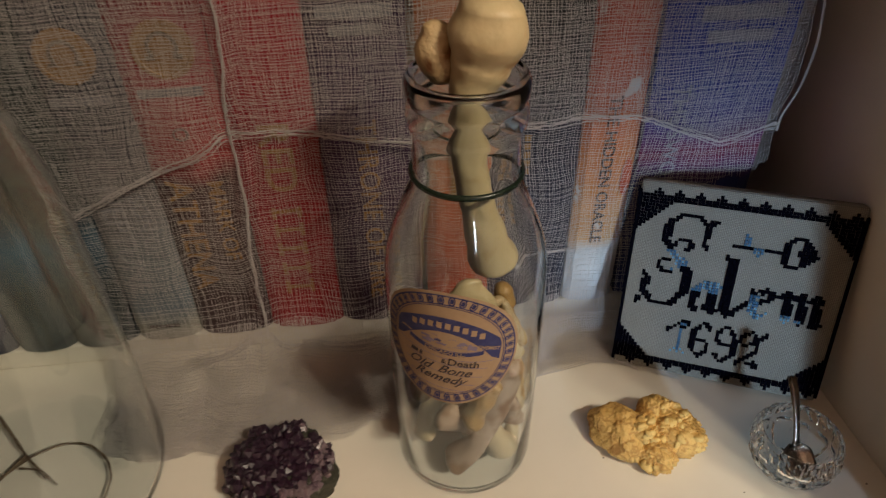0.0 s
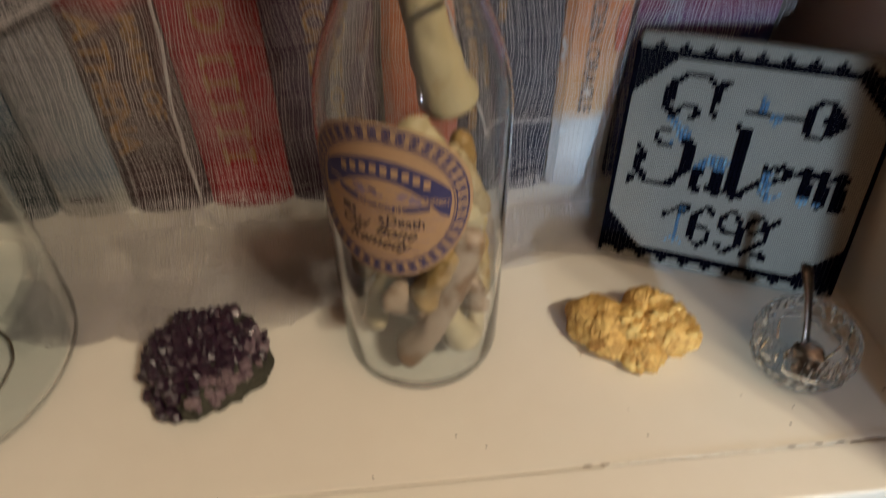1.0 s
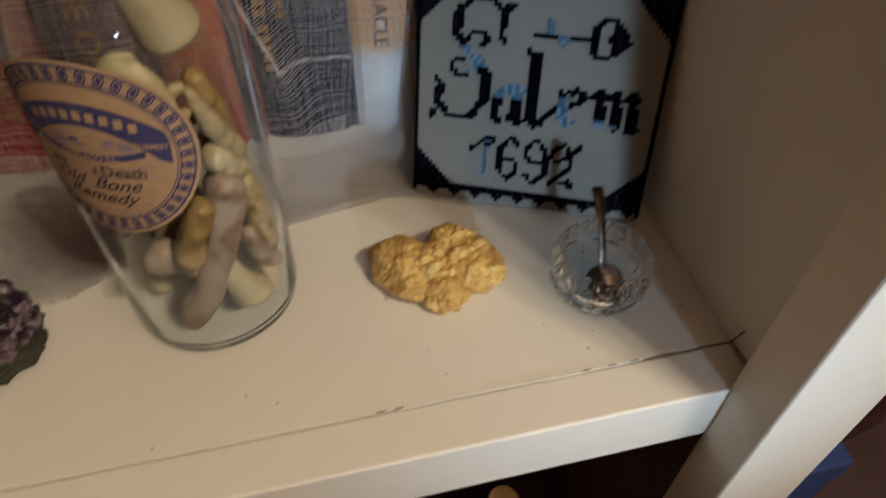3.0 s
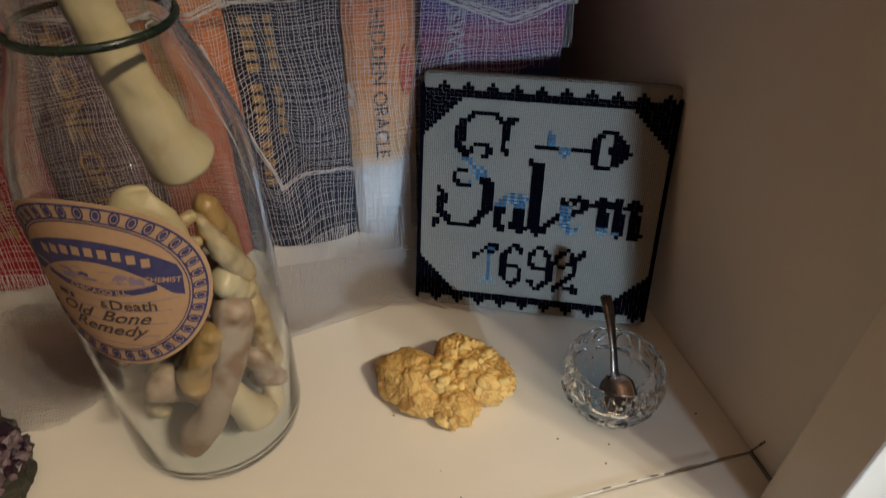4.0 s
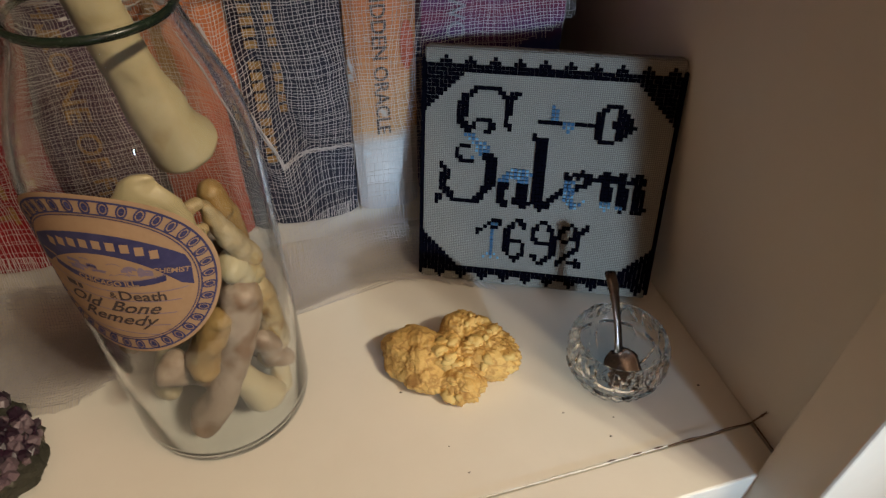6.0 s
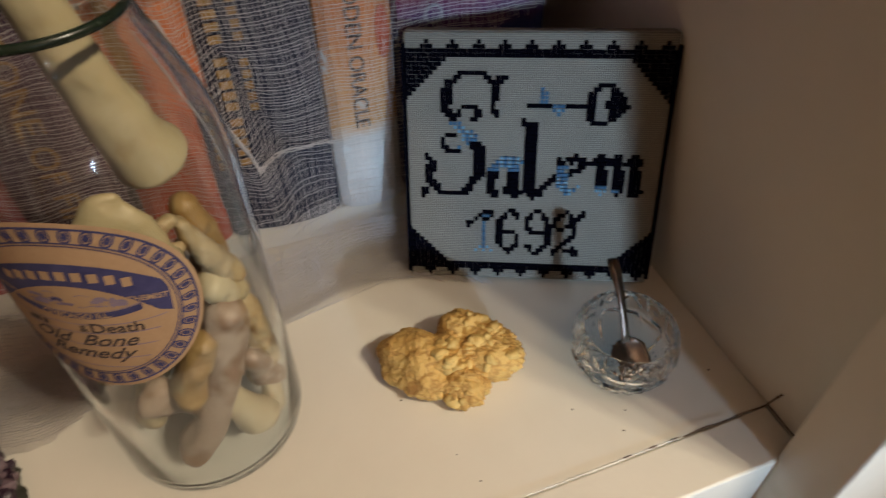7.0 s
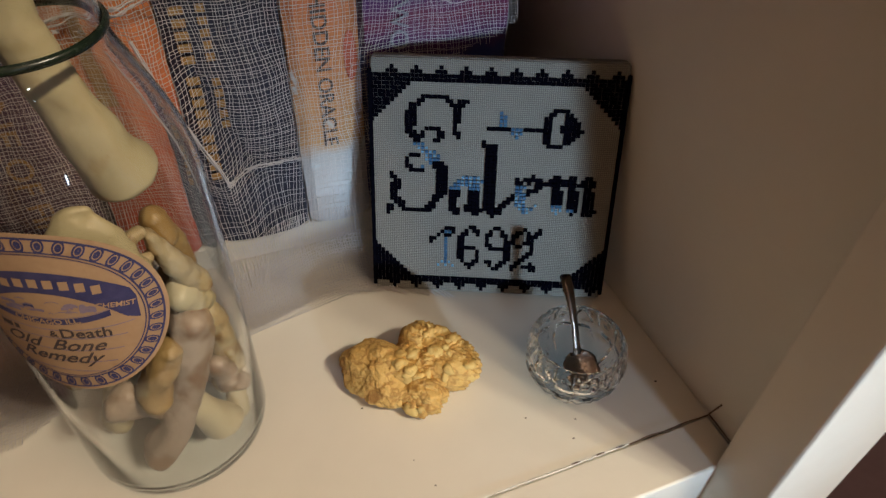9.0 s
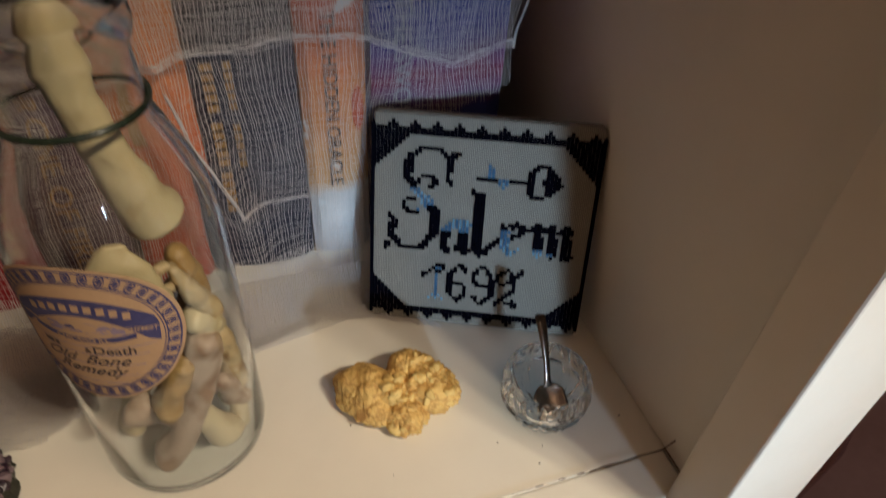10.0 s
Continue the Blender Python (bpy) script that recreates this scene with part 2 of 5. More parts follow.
LINEN = mat("grey_white_evenweave", (0.325, 0.305, 0.26), 0.95, (0.265, 0.245, 0.205), 60, 0.7, spec=0.1)
nt = LINEN.node_tree
p = nt.nodes["Principled BSDF"]
coord = nt.nodes.new("ShaderNodeTexCoord")
bands = []
for axis in ("X", "Z"):
    w = nt.nodes.new("ShaderNodeTexWave")
    w.bands_direction = axis
    w.inputs["Scale"].default_value, w.inputs["Distortion"].default_value, w.inputs["Detail Scale"].default_value = 306.0, 0.4, 3.0
    nt.links.new(coord.outputs["Object"], w.inputs["Vector"])
    bands.append(w)
both = nt.nodes.new("ShaderNodeMath")
both.operation = "MULTIPLY"
nt.links.new(bands[0].outputs["Fac"], both.inputs[0])
nt.links.new(bands[1].outputs["Fac"], both.inputs[1])
weave_bump = nt.nodes.new("ShaderNodeBump")
weave_bump.inputs["Distance"].default_value = 0.0005
nt.links.new(both.outputs[0], weave_bump.inputs["Height"])
nt.links.new(weave_bump.outputs["Normal"], p.inputs["Normal"])
old = p.inputs["Base Color"].links[0].from_socket
holes = nt.nodes.new("ShaderNodeMix")
holes.data_type = "RGBA"
holes.inputs["A"].default_value = (0.17, 0.16, 0.145, 1)
nt.links.new(old, holes.inputs["B"])
span = nt.nodes.new("ShaderNodeMapRange")
span.inputs["From Max"].default_value = 0.35
nt.links.new(both.outputs[0], span.inputs["Value"])
nt.links.new(span.outputs["Result"], holes.inputs["Factor"])
nt.links.new(holes.outputs["Result"], p.inputs["Base Color"])
FLOSS = mat("black_navy_floss", (0.0015, 0.0015, 0.003), 1.0, (0.003, 0.003, 0.007), 300, 0.9, spec=0.0)
FLOSSBLUE = mat("denim_blue_floss", (0.02, 0.075, 0.16), 0.75, (0.05, 0.15, 0.27), 300, 0.9, 0.0002, 2500)
FLOSSPALE = mat("pale_blue_floss", (0.15, 0.33, 0.46), 0.75, (0.09, 0.23, 0.37), 300, 0.9, 0.0002, 2500)
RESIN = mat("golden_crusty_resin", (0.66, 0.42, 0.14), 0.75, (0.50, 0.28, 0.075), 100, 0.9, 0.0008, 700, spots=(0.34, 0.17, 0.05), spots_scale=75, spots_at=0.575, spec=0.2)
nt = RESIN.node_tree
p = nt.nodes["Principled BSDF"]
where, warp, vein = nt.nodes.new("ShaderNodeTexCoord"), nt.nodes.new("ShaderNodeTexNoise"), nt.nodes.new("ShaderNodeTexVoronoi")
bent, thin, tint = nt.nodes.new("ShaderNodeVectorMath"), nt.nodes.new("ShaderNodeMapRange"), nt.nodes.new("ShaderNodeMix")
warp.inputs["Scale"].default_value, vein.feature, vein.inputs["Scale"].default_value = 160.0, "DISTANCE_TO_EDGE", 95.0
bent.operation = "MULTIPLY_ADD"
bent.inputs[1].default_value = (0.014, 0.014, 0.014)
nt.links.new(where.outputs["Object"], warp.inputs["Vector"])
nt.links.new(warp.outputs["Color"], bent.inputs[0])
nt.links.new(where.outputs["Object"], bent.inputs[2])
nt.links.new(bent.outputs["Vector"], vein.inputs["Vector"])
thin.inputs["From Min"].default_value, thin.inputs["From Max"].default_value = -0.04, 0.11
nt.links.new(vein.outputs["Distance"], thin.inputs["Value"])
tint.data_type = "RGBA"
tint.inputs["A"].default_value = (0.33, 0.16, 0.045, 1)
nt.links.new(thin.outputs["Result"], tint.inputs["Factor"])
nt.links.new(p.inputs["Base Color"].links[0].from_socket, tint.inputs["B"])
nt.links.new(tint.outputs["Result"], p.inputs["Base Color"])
RESINCRUMB = mat("golden_resin_crumb", (0.70, 0.48, 0.18), 0.75, (0.56, 0.34, 0.09), 0.6, 0.9, spots=(0.42, 0.24, 0.08), spots_scale=0.9, spots_at=0.62, spec=0.15)
nt = RESINCRUMB.node_tree
info, shift = nt.nodes.new("ShaderNodeObjectInfo"), nt.nodes.new("ShaderNodeHueSaturation")
tone = nt.nodes.new("ShaderNodeMapRange")
tone.inputs["To Min"].default_value, tone.inputs["To Max"].default_value = 0.72, 1.06
nt.links.new(info.outputs["Random"], tone.inputs["Value"])
nt.links.new(tone.outputs["Result"], shift.inputs["Value"])
nt.links.new(nt.nodes["Principled BSDF"].inputs["Base Color"].links[0].from_socket, shift.inputs["Color"])
nt.links.new(shift.outputs["Color"], nt.nodes["Principled BSDF"].inputs["Base Color"])
AMETHYST = mat("dark_purple_amethyst", (0.026, 0.007, 0.020), 0.42, (0.010, 0.003, 0.011), 120, 0.9, 0.0003, 300, spots=(0.06, 0.025, 0.05), spots_scale=60, spots_at=0.66, spec=0.7)
PALEAMETHYST = mat("pale_lilac_quartz", (0.20, 0.15, 0.16), 0.35, (0.08, 0.045, 0.07), 150, 0.9, 0.0003, 400, spec=0.7)
GEODE = mat("grey_green_geode_crust", (0.055, 0.052, 0.036), 0.8, (0.015, 0.015, 0.010), 140, 0.9, 0.001, 400, spots=(0.175, 0.165, 0.135), spots_scale=160, spots_at=0.6)
SILVER = mat("tarnished_silver", (0.20, 0.165, 0.14), 0.24, (0.06, 0.045, 0.035), 120, 0.9, 0.0001, 800, metal=1.0)
TWIG = mat("dry_brown_stem", (0.10, 0.07, 0.04), 0.7, (0.05, 0.03, 0.02), 200)
PAGES = mat("book_pages", (0.68, 0.60, 0.46), 0.9, (0.58, 0.50, 0.37), 200)
GOLD = mat("gold_foil_stamp", (0.46, 0.27, 0.09), 0.5, (0.34, 0.18, 0.06), 90, metal=0.3)
PALEPRINT = mat("pale_spine_print", (0.315, 0.315, 0.345), 0.6, (0.225, 0.225, 0.255), 90)
DARKPRINT = mat("dark_spine_print", (0.04, 0.03, 0.03), 0.6, (0.09, 0.06, 0.05), 90)
COBALT = mat("cobalt_glass", (0.01, 0.02, 0.12), 0.08, (0.005, 0.01, 0.08), 30, spec=0.8)
CORK = mat("cork_stopper", (0.50, 0.28, 0.13), 0.85, (0.36, 0.19, 0.08), 150, 0.9, 0.0008, 500)
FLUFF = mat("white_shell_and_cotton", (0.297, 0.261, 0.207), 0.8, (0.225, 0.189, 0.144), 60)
BLACKPLASTIC = mat("black_lid", (0.012, 0.010, 0.010), 0.35, (0.02, 0.016, 0.015), 60)
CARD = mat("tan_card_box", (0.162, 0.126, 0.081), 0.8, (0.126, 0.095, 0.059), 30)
MAROON = mat("maroon_glaze", (0.045, 0.008, 0.014), 0.15, (0.025, 0.005, 0.01), 20, spec=0.7)
BLUECLOTH = mat("deep_blue_cloth", (0.02, 0.05, 0.20), 0.8, (0.01, 0.03, 0.12), 30, 0.9, 0.0006, 300)
SPECK = mat("dark_speck", (0.06, 0.04, 0.03), 0.9, (0.10, 0.07, 0.05), 300)

# ---- seams and wear of the shelf ----
def ribbon_bm(points, widths, lift=0.0):
    """A low ridge along points on a surface, with a small crowned section."""
    bm = bmesh.new()
    rows = []
    for i, p in enumerate(points):
        a, b = Vector(points[max(i - 1, 0)]), Vector(points[min(i + 1, len(points) - 1)])
        d = (b - a).normalized()
        n = Vector((0, 0, 1)) if abs(d.z) < 0.9 else Vector((-1, 0, 0))
        s = d.cross(n).normalized() * widths[i]
        q = Vector(p)
        rows.append([bm.verts.new(q - s), bm.verts.new(q + n * lift), bm.verts.new(q + s)])
    for a, b in zip(rows, rows[1:]):
        for k in range(2):
            bm.faces.new((a[k], a[k + 1], b[k + 1], b[k]))
    return bm


seam = thing("shelf_seam", (0, 0, 0), label="cracked paint seam between shelf board and front strip", category="crack", kind="structure")
rnd = random.Random(4)
n = 150
xs = [0.085 + 0.118 * i / (n - 1) for i in range(n)]
part("caulk", ribbon_bm([(x, CRACK_Y + rnd.uniform(-0.0002, 0.0002), 0.0003) for x in xs], [0.00035 + 0.00015 * math.sin(x * 90) + rnd.uniform(0, 0.0002) for x in xs], 0.0003), FILLER, seam)
xs = [0.203 + 0.047 * i / 29 for i in range(30)]
part("grime", ribbon_bm([(x, CRACK_Y + 0.0003 * math.sin(x * 300), 0.0006) for x in xs], [0.0002 + 0.00025 * rnd.random() for x in xs], 0.0001), GRIME, seam)
for x in (0.185, 0.196, 0.172, -0.093, 0.075, 0.083):
    part("grime", ribbon_bm([(x + 0.0015 * k, CRACK_Y, 0.0011) for k in range(4)], [0.0002, 0.0004, 0.0004, 0.0002], 0.0002), GRIME, seam)
part("grime", ribbon_bm([(WALL_X - 0.0006, CRACK_Y - 0.002 * k, 0.0006) for k in range(11)], [0.0002 + 0.0002 * rnd.random() for _ in range(11)], 0.0001), GRIME, seam)
part("grime", ribbon_bm([(WALL_X - 0.0004, CRACK_Y + 0.002 * k, 0.0005) for k in range(9)], [0.0005 - 0.00005 * k for k in range(9)], 0.0002), FILLER, seam)
part("grime", ribbon_bm([(WALL_X - 0.0006, CRACK_Y - 0.0006 * k, 0.0008 + 0.0022 * k) for k in range(7)], [0.0003 + 0.0003 * rnd.random() for _ in range(7)], 0.0002), GRIME, seam)


def speck(x, y, r):
    bm = bmesh.new()
    r *= 0.75
    bmesh.ops.create_icosphere(bm, subdivisions=1, radius=r, matrix=Matrix.Translation((0, 0, r * 0.3)) @ Matrix.Diagonal((1.3, 0.9, 0.4, 1)))
    ob = part("dust_speck", bm, SPECK, None)
    ob.location = (x, y, 0)
    return tagged(ob, "tiny dark speck of dirt on the painted shelf", "speck", "specks on the shelf")


for x, y, r in ((0.0905, 0.263, 0.0007), (0.1635, 0.230, 0.0006), (0.110, 0.213, 0.0006), (0.0195, 0.222, 0.0006), (0.033, 0.215, 0.0006), (0.180, 0.212, 0.0007),
                (0.186, 0.221, 0.0006), (0.215, 0.236, 0.0007), (0.236, 0.226, 0.0008), (0.105, 0.228, 0.0004), (-0.02, 0.205, 0.0007), (-0.088, 0.201, 0.0007)):
    speck(x, y, r)


# ---- books ----
BOOK_Y, BOOK_Z = 0.384, 0.0175
struct("book_riser", box_bm(-0.36, 0.232, BOOK_Y + 0.003, BOOK_Y + 0.165, 0.0002, BOOK_Z - 0.0002, 0.001, 1), PAINT, "low painted riser board under the books", "shelf")


def book(x0, x1, height, depth, cover, label, bulge=0.004):
    """A hardback standing upright, spine to the front: a bent cover round a block of pages."""
    w = x1 - x0
    top = thing("book", ((x0 + x1) / 2, BOOK_Y, BOOK_Z), (0, 0, rnd.uniform(-0.6, 0.6)), label, "book", "books on the shelf")
    bm = bmesh.new()
    k, t = 9, 0.0022
    outer = [(-w / 2, depth)] + [(-w / 2 + w * i / (k - 1), 0.0035 - bulge * (1 - (2 * i / (k - 1) - 1) ** 2) if 0 < i < k - 1 else 0.006) for i in range(k)] + [(w / 2, depth)]
    inner = [(-w / 2 + t, depth)] + [(-w / 2 + t + (w - 2 * t) * i / (k - 1), 0.0035 + t - bulge * (1 - (2 * i / (k - 1) - 1) ** 2) if 0 < i < k - 1 else 0.006 + t) for i in range(k)] + [(w / 2 - t, depth)]
    lo = [[bm.verts.new((x, y, z)) for x, y in line] for z in (0.0005, height) for line in (outer, inner)]
    a, b, c, d = lo
    m = len(outer)
    for i in range(m - 1):
        bm.faces.new((a[i], a[i + 1], c[i + 1], c[i]))
        bm.faces.new((b[i + 1], b[i], d[i], d[i + 1]))
        bm.faces.new((a[i + 1], a[i], b[i], b[i + 1]))
        bm.faces.new((c[i], c[i + 1], d[i + 1], d[i]))
    for i in (0, m - 1):
        bm.faces.new((a[i], b[i], d[i], c[i]))
    bmesh.ops.recalc_face_normals(bm, faces=bm.faces)
    part("cover", bm, cover, top)
    part("pages", box_bm(-w / 2 + 0.003, w / 2 - 0.003, 0.010, depth - 0.003, 0.004, height - 0.004), PAGES, top)
    return top


def down(x, z, y=-0.0012):
    """The pose of lettering that runs down a spine."""
    return Matrix(((0, 1, 0, x), (0, 0, -1, y), (-1, 0, 0, z), (0, 0, 0, 1)))


def across(x, z, y=-0.0012):
    return Matrix(((1, 0, 0, x), (0, 0, -1, y), (0, 1, 0, z), (0, 0, 0, 1)))


def bars(name, spans, material, parent, y=-0.0014, label=""):
    for x0, x1, z0, z1 in spans:
        part(name, box_bm(x0, x1, y, y + 0.0006, z0, z1), material, parent, label)


def medal(parent, x, z, r):
    bm = lathe_bm([(0, 0.0010), (r * 0.82, 0.0010), (r * 0.86, 0.0016), (r, 0.0014), (r, 0.0), (0, 0.0)], 40)
    bm.transform(pose(x, -0.0006, z, 90, 0, 0))
    badge = part("medallion", bm, GOLD, parent, "round gold medallion printed on the spine")
    ring = [(x + 0.45 * r * math.sin(a), -0.0018, z + 0.1 * r + 0.45 * r * math.cos(a)) for a in [radians(-140 + 280 * i / 16) for i in range(17)]]
    ring = [(ring[0][0] - 0.3 * r, -0.0018, ring[0][2])] + ring + [(ring[-1][0] + 0.3 * r, -0.0018, ring[-1][2])]
    part("emblem", tube_bm(ring, [r * 0.08] * len(ring), 5), CARD, badge)


DUSK = ramp_mat("teal_black_cover", [(0, (0.02, 0.03, 0.035)), (0.05, (0.02, 0.035, 0.04)), (0.085, (0.03, 0.10, 0.16)), (0.11, (0.02, 0.03, 0.03)), (0.24, (0.02, 0.035, 0.03))])
SLATE = ramp_mat("slate_and_ice_cover", [(0, (0.38, 0.36, 0.30)), (0.03, (0.16, 0.20, 0.24)), (0.06, (0.22, 0.25, 0.27)), (0.11, (0.20, 0.19, 0.20)), (0.15, (0.06, 0.06, 0.08)), (0.25, (0.05, 0.05, 0.07))], speckle=0.6)
EMBER = ramp_mat("brown_and_red_cover", [(0, (0.06, 0.03, 0.035)), (0.05, (0.08, 0.05, 0.05)), (0.12, (0.10, 0.05, 0.05)), (0.14, (0.50, 0.06, 0.06)), (0.21, (0.42, 0.05, 0.06)), (0.25, (0.10, 0.05, 0.06))], speckle=0.5)
CRIMSON = ramp_mat("crimson_cloth_cover", [(0, (0.34, 0.014, 0.024)), (0.12, (0.38, 0.018, 0.030)), (0.25, (0.48, 0.014, 0.028))], 0.6, speckle=0.3)
PLUM = ramp_mat("plum_black_cover", [(0, (0.05, 0.025, 0.045)), (0.13, (0.075, 0.032, 0.085)), (0.19, (0.07, 0.028, 0.095)), (0.25, (0.03, 0.02, 0.035))])
SUNSET = ramp_mat("orange_paper_cover", [(0, (0.55, 0.10, 0.06)), (0.07, (0.62, 0.14, 0.06)), (0.16, (0.70, 0.26, 0.08)), (0.25, (0.55, 0.20, 0.10))], speckle=0.6)
NAVY = ramp_mat("navy_black_cover", [(0, (0.02, 0.025, 0.05)), (0.12, (0.02, 0.022, 0.045)), (0.25, (0.035, 0.03, 0.03))])
ORACLE = ramp_mat("orange_to_white_cover", [(0, (0.72, 0.72, 0.74)), (0.046, (0.70, 0.69, 0.68)), (0.056, (0.70, 0.40, 0.18)), (0.12, (0.66, 0.24, 0.08)), (0.17, (0.60, 0.13, 0.06)), (0.25, (0.52, 0.06, 0.03))], speckle=0.5)
nt = ORACLE.node_tree
p = nt.nodes["Principled BSDF"]
blot, edge, sky = nt.nodes.new("ShaderNodeTexNoise"), nt.nodes.new("ShaderNodeMapRange"), nt.nodes.new("ShaderNodeMix")
where = nt.nodes.new("ShaderNodeTexCoord")
nt.links.new(where.outputs["Object"], blot.inputs["Vector"])
blot.inputs["Scale"].default_value, blot.inputs["Detail"].default_value = 52.0, 3.0
edge.inputs["From Min"].default_value, edge.inputs["From Max"].default_value = 0.60, 0.66
sky.data_type = "RGBA"
sky.inputs["B"].default_value = (0.66, 0.70, 0.72, 1)
nt.links.new(blot.outputs["Fac"], edge.inputs["Value"])
nt.links.new(edge.outputs["Result"], sky.inputs["Factor"])
nt.links.new(p.inputs["Base Color"].links[0].from_socket, sky.inputs["A"])
nt.links.new(sky.outputs["Result"], p.inputs["Base Color"])
ROYAL = ramp_mat("royal_blue_cover", [(0, (0.03, 0.04, 0.16)), (0.095, (0.03, 0.04, 0.18)), (0.118, (0.22, 0.03, 0.07)), (0.14, (0.06, 0.04, 0.22)), (0.16, (0.02, 0.04, 0.27)), (0.25, (0.012, 0.045, 0.38))], speckle=0.4)

book(-0.3270, -0.2864, 0.2256, 0.165, NAVY, "dark hardback book standing behind a glass jar")
book(-0.2846, -0.2468, 0.2304, 0.165, DUSK, "dark teal hardback book standing behind a glass jar")
b = book(-0.2450, -0.2063, 0.2323, 0.165, DUSK, "dark teal hardback book with a blue patch")
b = book(-0.2044, -0.1629, 0.2362, 0.165, SLATE, "slate hardback book with gold medallion under gauze")
medal(b, 0.0, 0.203, 0.0148)
bars("author_bar", [(-0.016, 0.016, 0.176, 0.181)], PALEPRINT, b)
text_part("title", "NEPTUNE", 0.019, down(-0.006, 0.085), PALEPRINT, b, "pale serif title lettering", 0.0002)
text_part("title", "SON OF", 0.013, down(0.010, 0.095), PALEPRINT, b, "pale serif title lettering", 0.0001)
bars("imprint_bar", [(-0.010, 0.010, 0.012, 0.0145)], DARKPRINT, b)
b = book(-0.1620, -0.1139, 0.2362, 0.165, EMBER, "red and brown hardback book with gold medallion")
medal(b, 0.003, 0.204, 0.0158)
bars("author_bar", [(-0.016, 0.018, 0.178, 0.183)], PALEPRINT, b)
text_part("title", "ATHENA", 0.021, down(-0.010, 0.085), GOLD, b, "gold serif title lettering", 0.0002)
text_part("title", "MARK OF", 0.014, down(0.011, 0.095), GOLD, b, "gold serif title lettering", 0.0001)
text_part("series_mark", "O", 0.012, across(0.0, 0.155), DARKPRINT, b)
b = book(-0.1130, -0.0639, 0.2381, 0.16, CRIMSON, "crimson hardback book with faded gold title")
text_part("title", "RED", 0.026, down(0.0, 0.136), GOLD, b, "faded gold title lettering", 0.0002, stretch=0.98)
for z0, z1 in ((0.094, 0.102), (0.080, 0.090), (0.065, 0.075), (0.049, 0.059), (0.033, 0.044)):
    bars("title_bar", [(-0.009, -0.0065, z0, z1), (0.0065, 0.009, z0, z1), (-0.0065, 0.0065, z0 + 0.004, z0 + 0.0065)], GOLD, b)
b = book(-0.0630, -0.0093, 0.2333, 0.16, PLUM, "plum black hardback book with gold title")
text_part("title", "THRONE OF FIRE", 0.0175, down(0.000, 0.090), GOLD, b, "dull gold title lettering", 0.0001)
bars("author_bar", [(-0.020, 0.020, 0.215, 0.222), (-0.014, 0.014, 0.206, 0.211)], PALEPRINT, b)
b = book(-0.0045, 0.0415, 0.2227, 0.16, SUNSET, "orange hardback book behind the bone bottle")
bars("author_bar", [(-0.006, 0.002, 0.10, 0.19)], GOLD, b)
b = book(0.0425, 0.0955, 0.2352, 0.16, NAVY, "navy black hardback book with small gold title")
for cx, w, runs in ((-0.018, 0.0060, (0.140, 0.106, 0.074)), (-0.008, 0.004, (0.140, 0.104))):
    for z0 in runs:
        for k in range(5):
            bars("title_bar", [(cx - w / 2, cx + w / 2, z0 - 0.0058 * k - 0.0038, z0 - 0.0058 * k)], GOLD, b)
b = book(0.0966, 0.1332, 0.2371, 0.16, ORACLE, "orange hardback book fading to white at its foot")
text_part("title", "THE HIDDEN ORACLE", 0.0108, down(-0.0025, 0.108), DARKPRINT, b, "dark serif title lettering", 0.0001)
bm = bmesh.new()
bmesh.ops.create_icosphere(bm, subdivisions=2, radius=0.007, matrix=Matrix.Translation((0.012, -0.0008, 0.105)) @ Matrix.Diagonal((0.5, 0.08, 2.0, 1)))
part("cover_figure", bm, mat("vermilion_print", (0.5, 0.10, 0.04), 0.5), b, "vermilion shape printed beside the title")
b = book(0.1365, 0.2165, 0.2400, 0.16, ROYAL, "royal blue hardback book with pale lettering")
text_part("title", "THE SWORD", 0.0140, down(-0.024, 0.125), PALEPRINT, b, "pale serif title lettering")
bars("author_bar", [(-0.022, 0.026, 0.203, 0.211), (-0.016, 0.022, 0.190, 0.197)], PALEPRINT, b)
for i in range(5):
    a = 2 * math.pi * i / 5
    bm = tube_bm([(0.004 + 0.004 * math.cos(a + u), -0.0012, 0.232 + 0.004 * math.sin(a + u) + 0.002 * u) for u in (0, 0.5, 1.0, 1.5)], [0.0007, 0.0009, 0.0007, 0.0003], 5)
    part("crest_stroke", bm, PALEPRINT, b)

# ---- cheesecloth ----
def interp(x, table):
    return np.interp(x, [a for a, _ in table], [b for _, b in table])


def wave(x, y, seed):
    """Smooth noise, about -1 to 1."""
    r = np.random.RandomState(int(seed))
    out = 0
    for k in range(6):
        f, g, ph = r.uniform(15, 90), r.uniform(10, 60), r.uniform(0, 6.28)
        out = out + np.sin(f * x + g * y * r.choice([-1, 1]) + ph) / 3.0
    return out


TOP_HEM = 0.262
UPPER_HEM = [(-0.36, 0.10), (-0.218, 0.117), (-0.162, 0.142), (-0.138, 0.150), (-0.118, 0.163), (-0.09, 0.166), (-0.05, 0.158), (0.0, 0.150), (0.06, 0.156), (0.091, 0.161),
             (0.133, 0.160), (0.165, 0.146), (0.193, 0.136), (0.215, 0.142), (0.232, 0.147)]


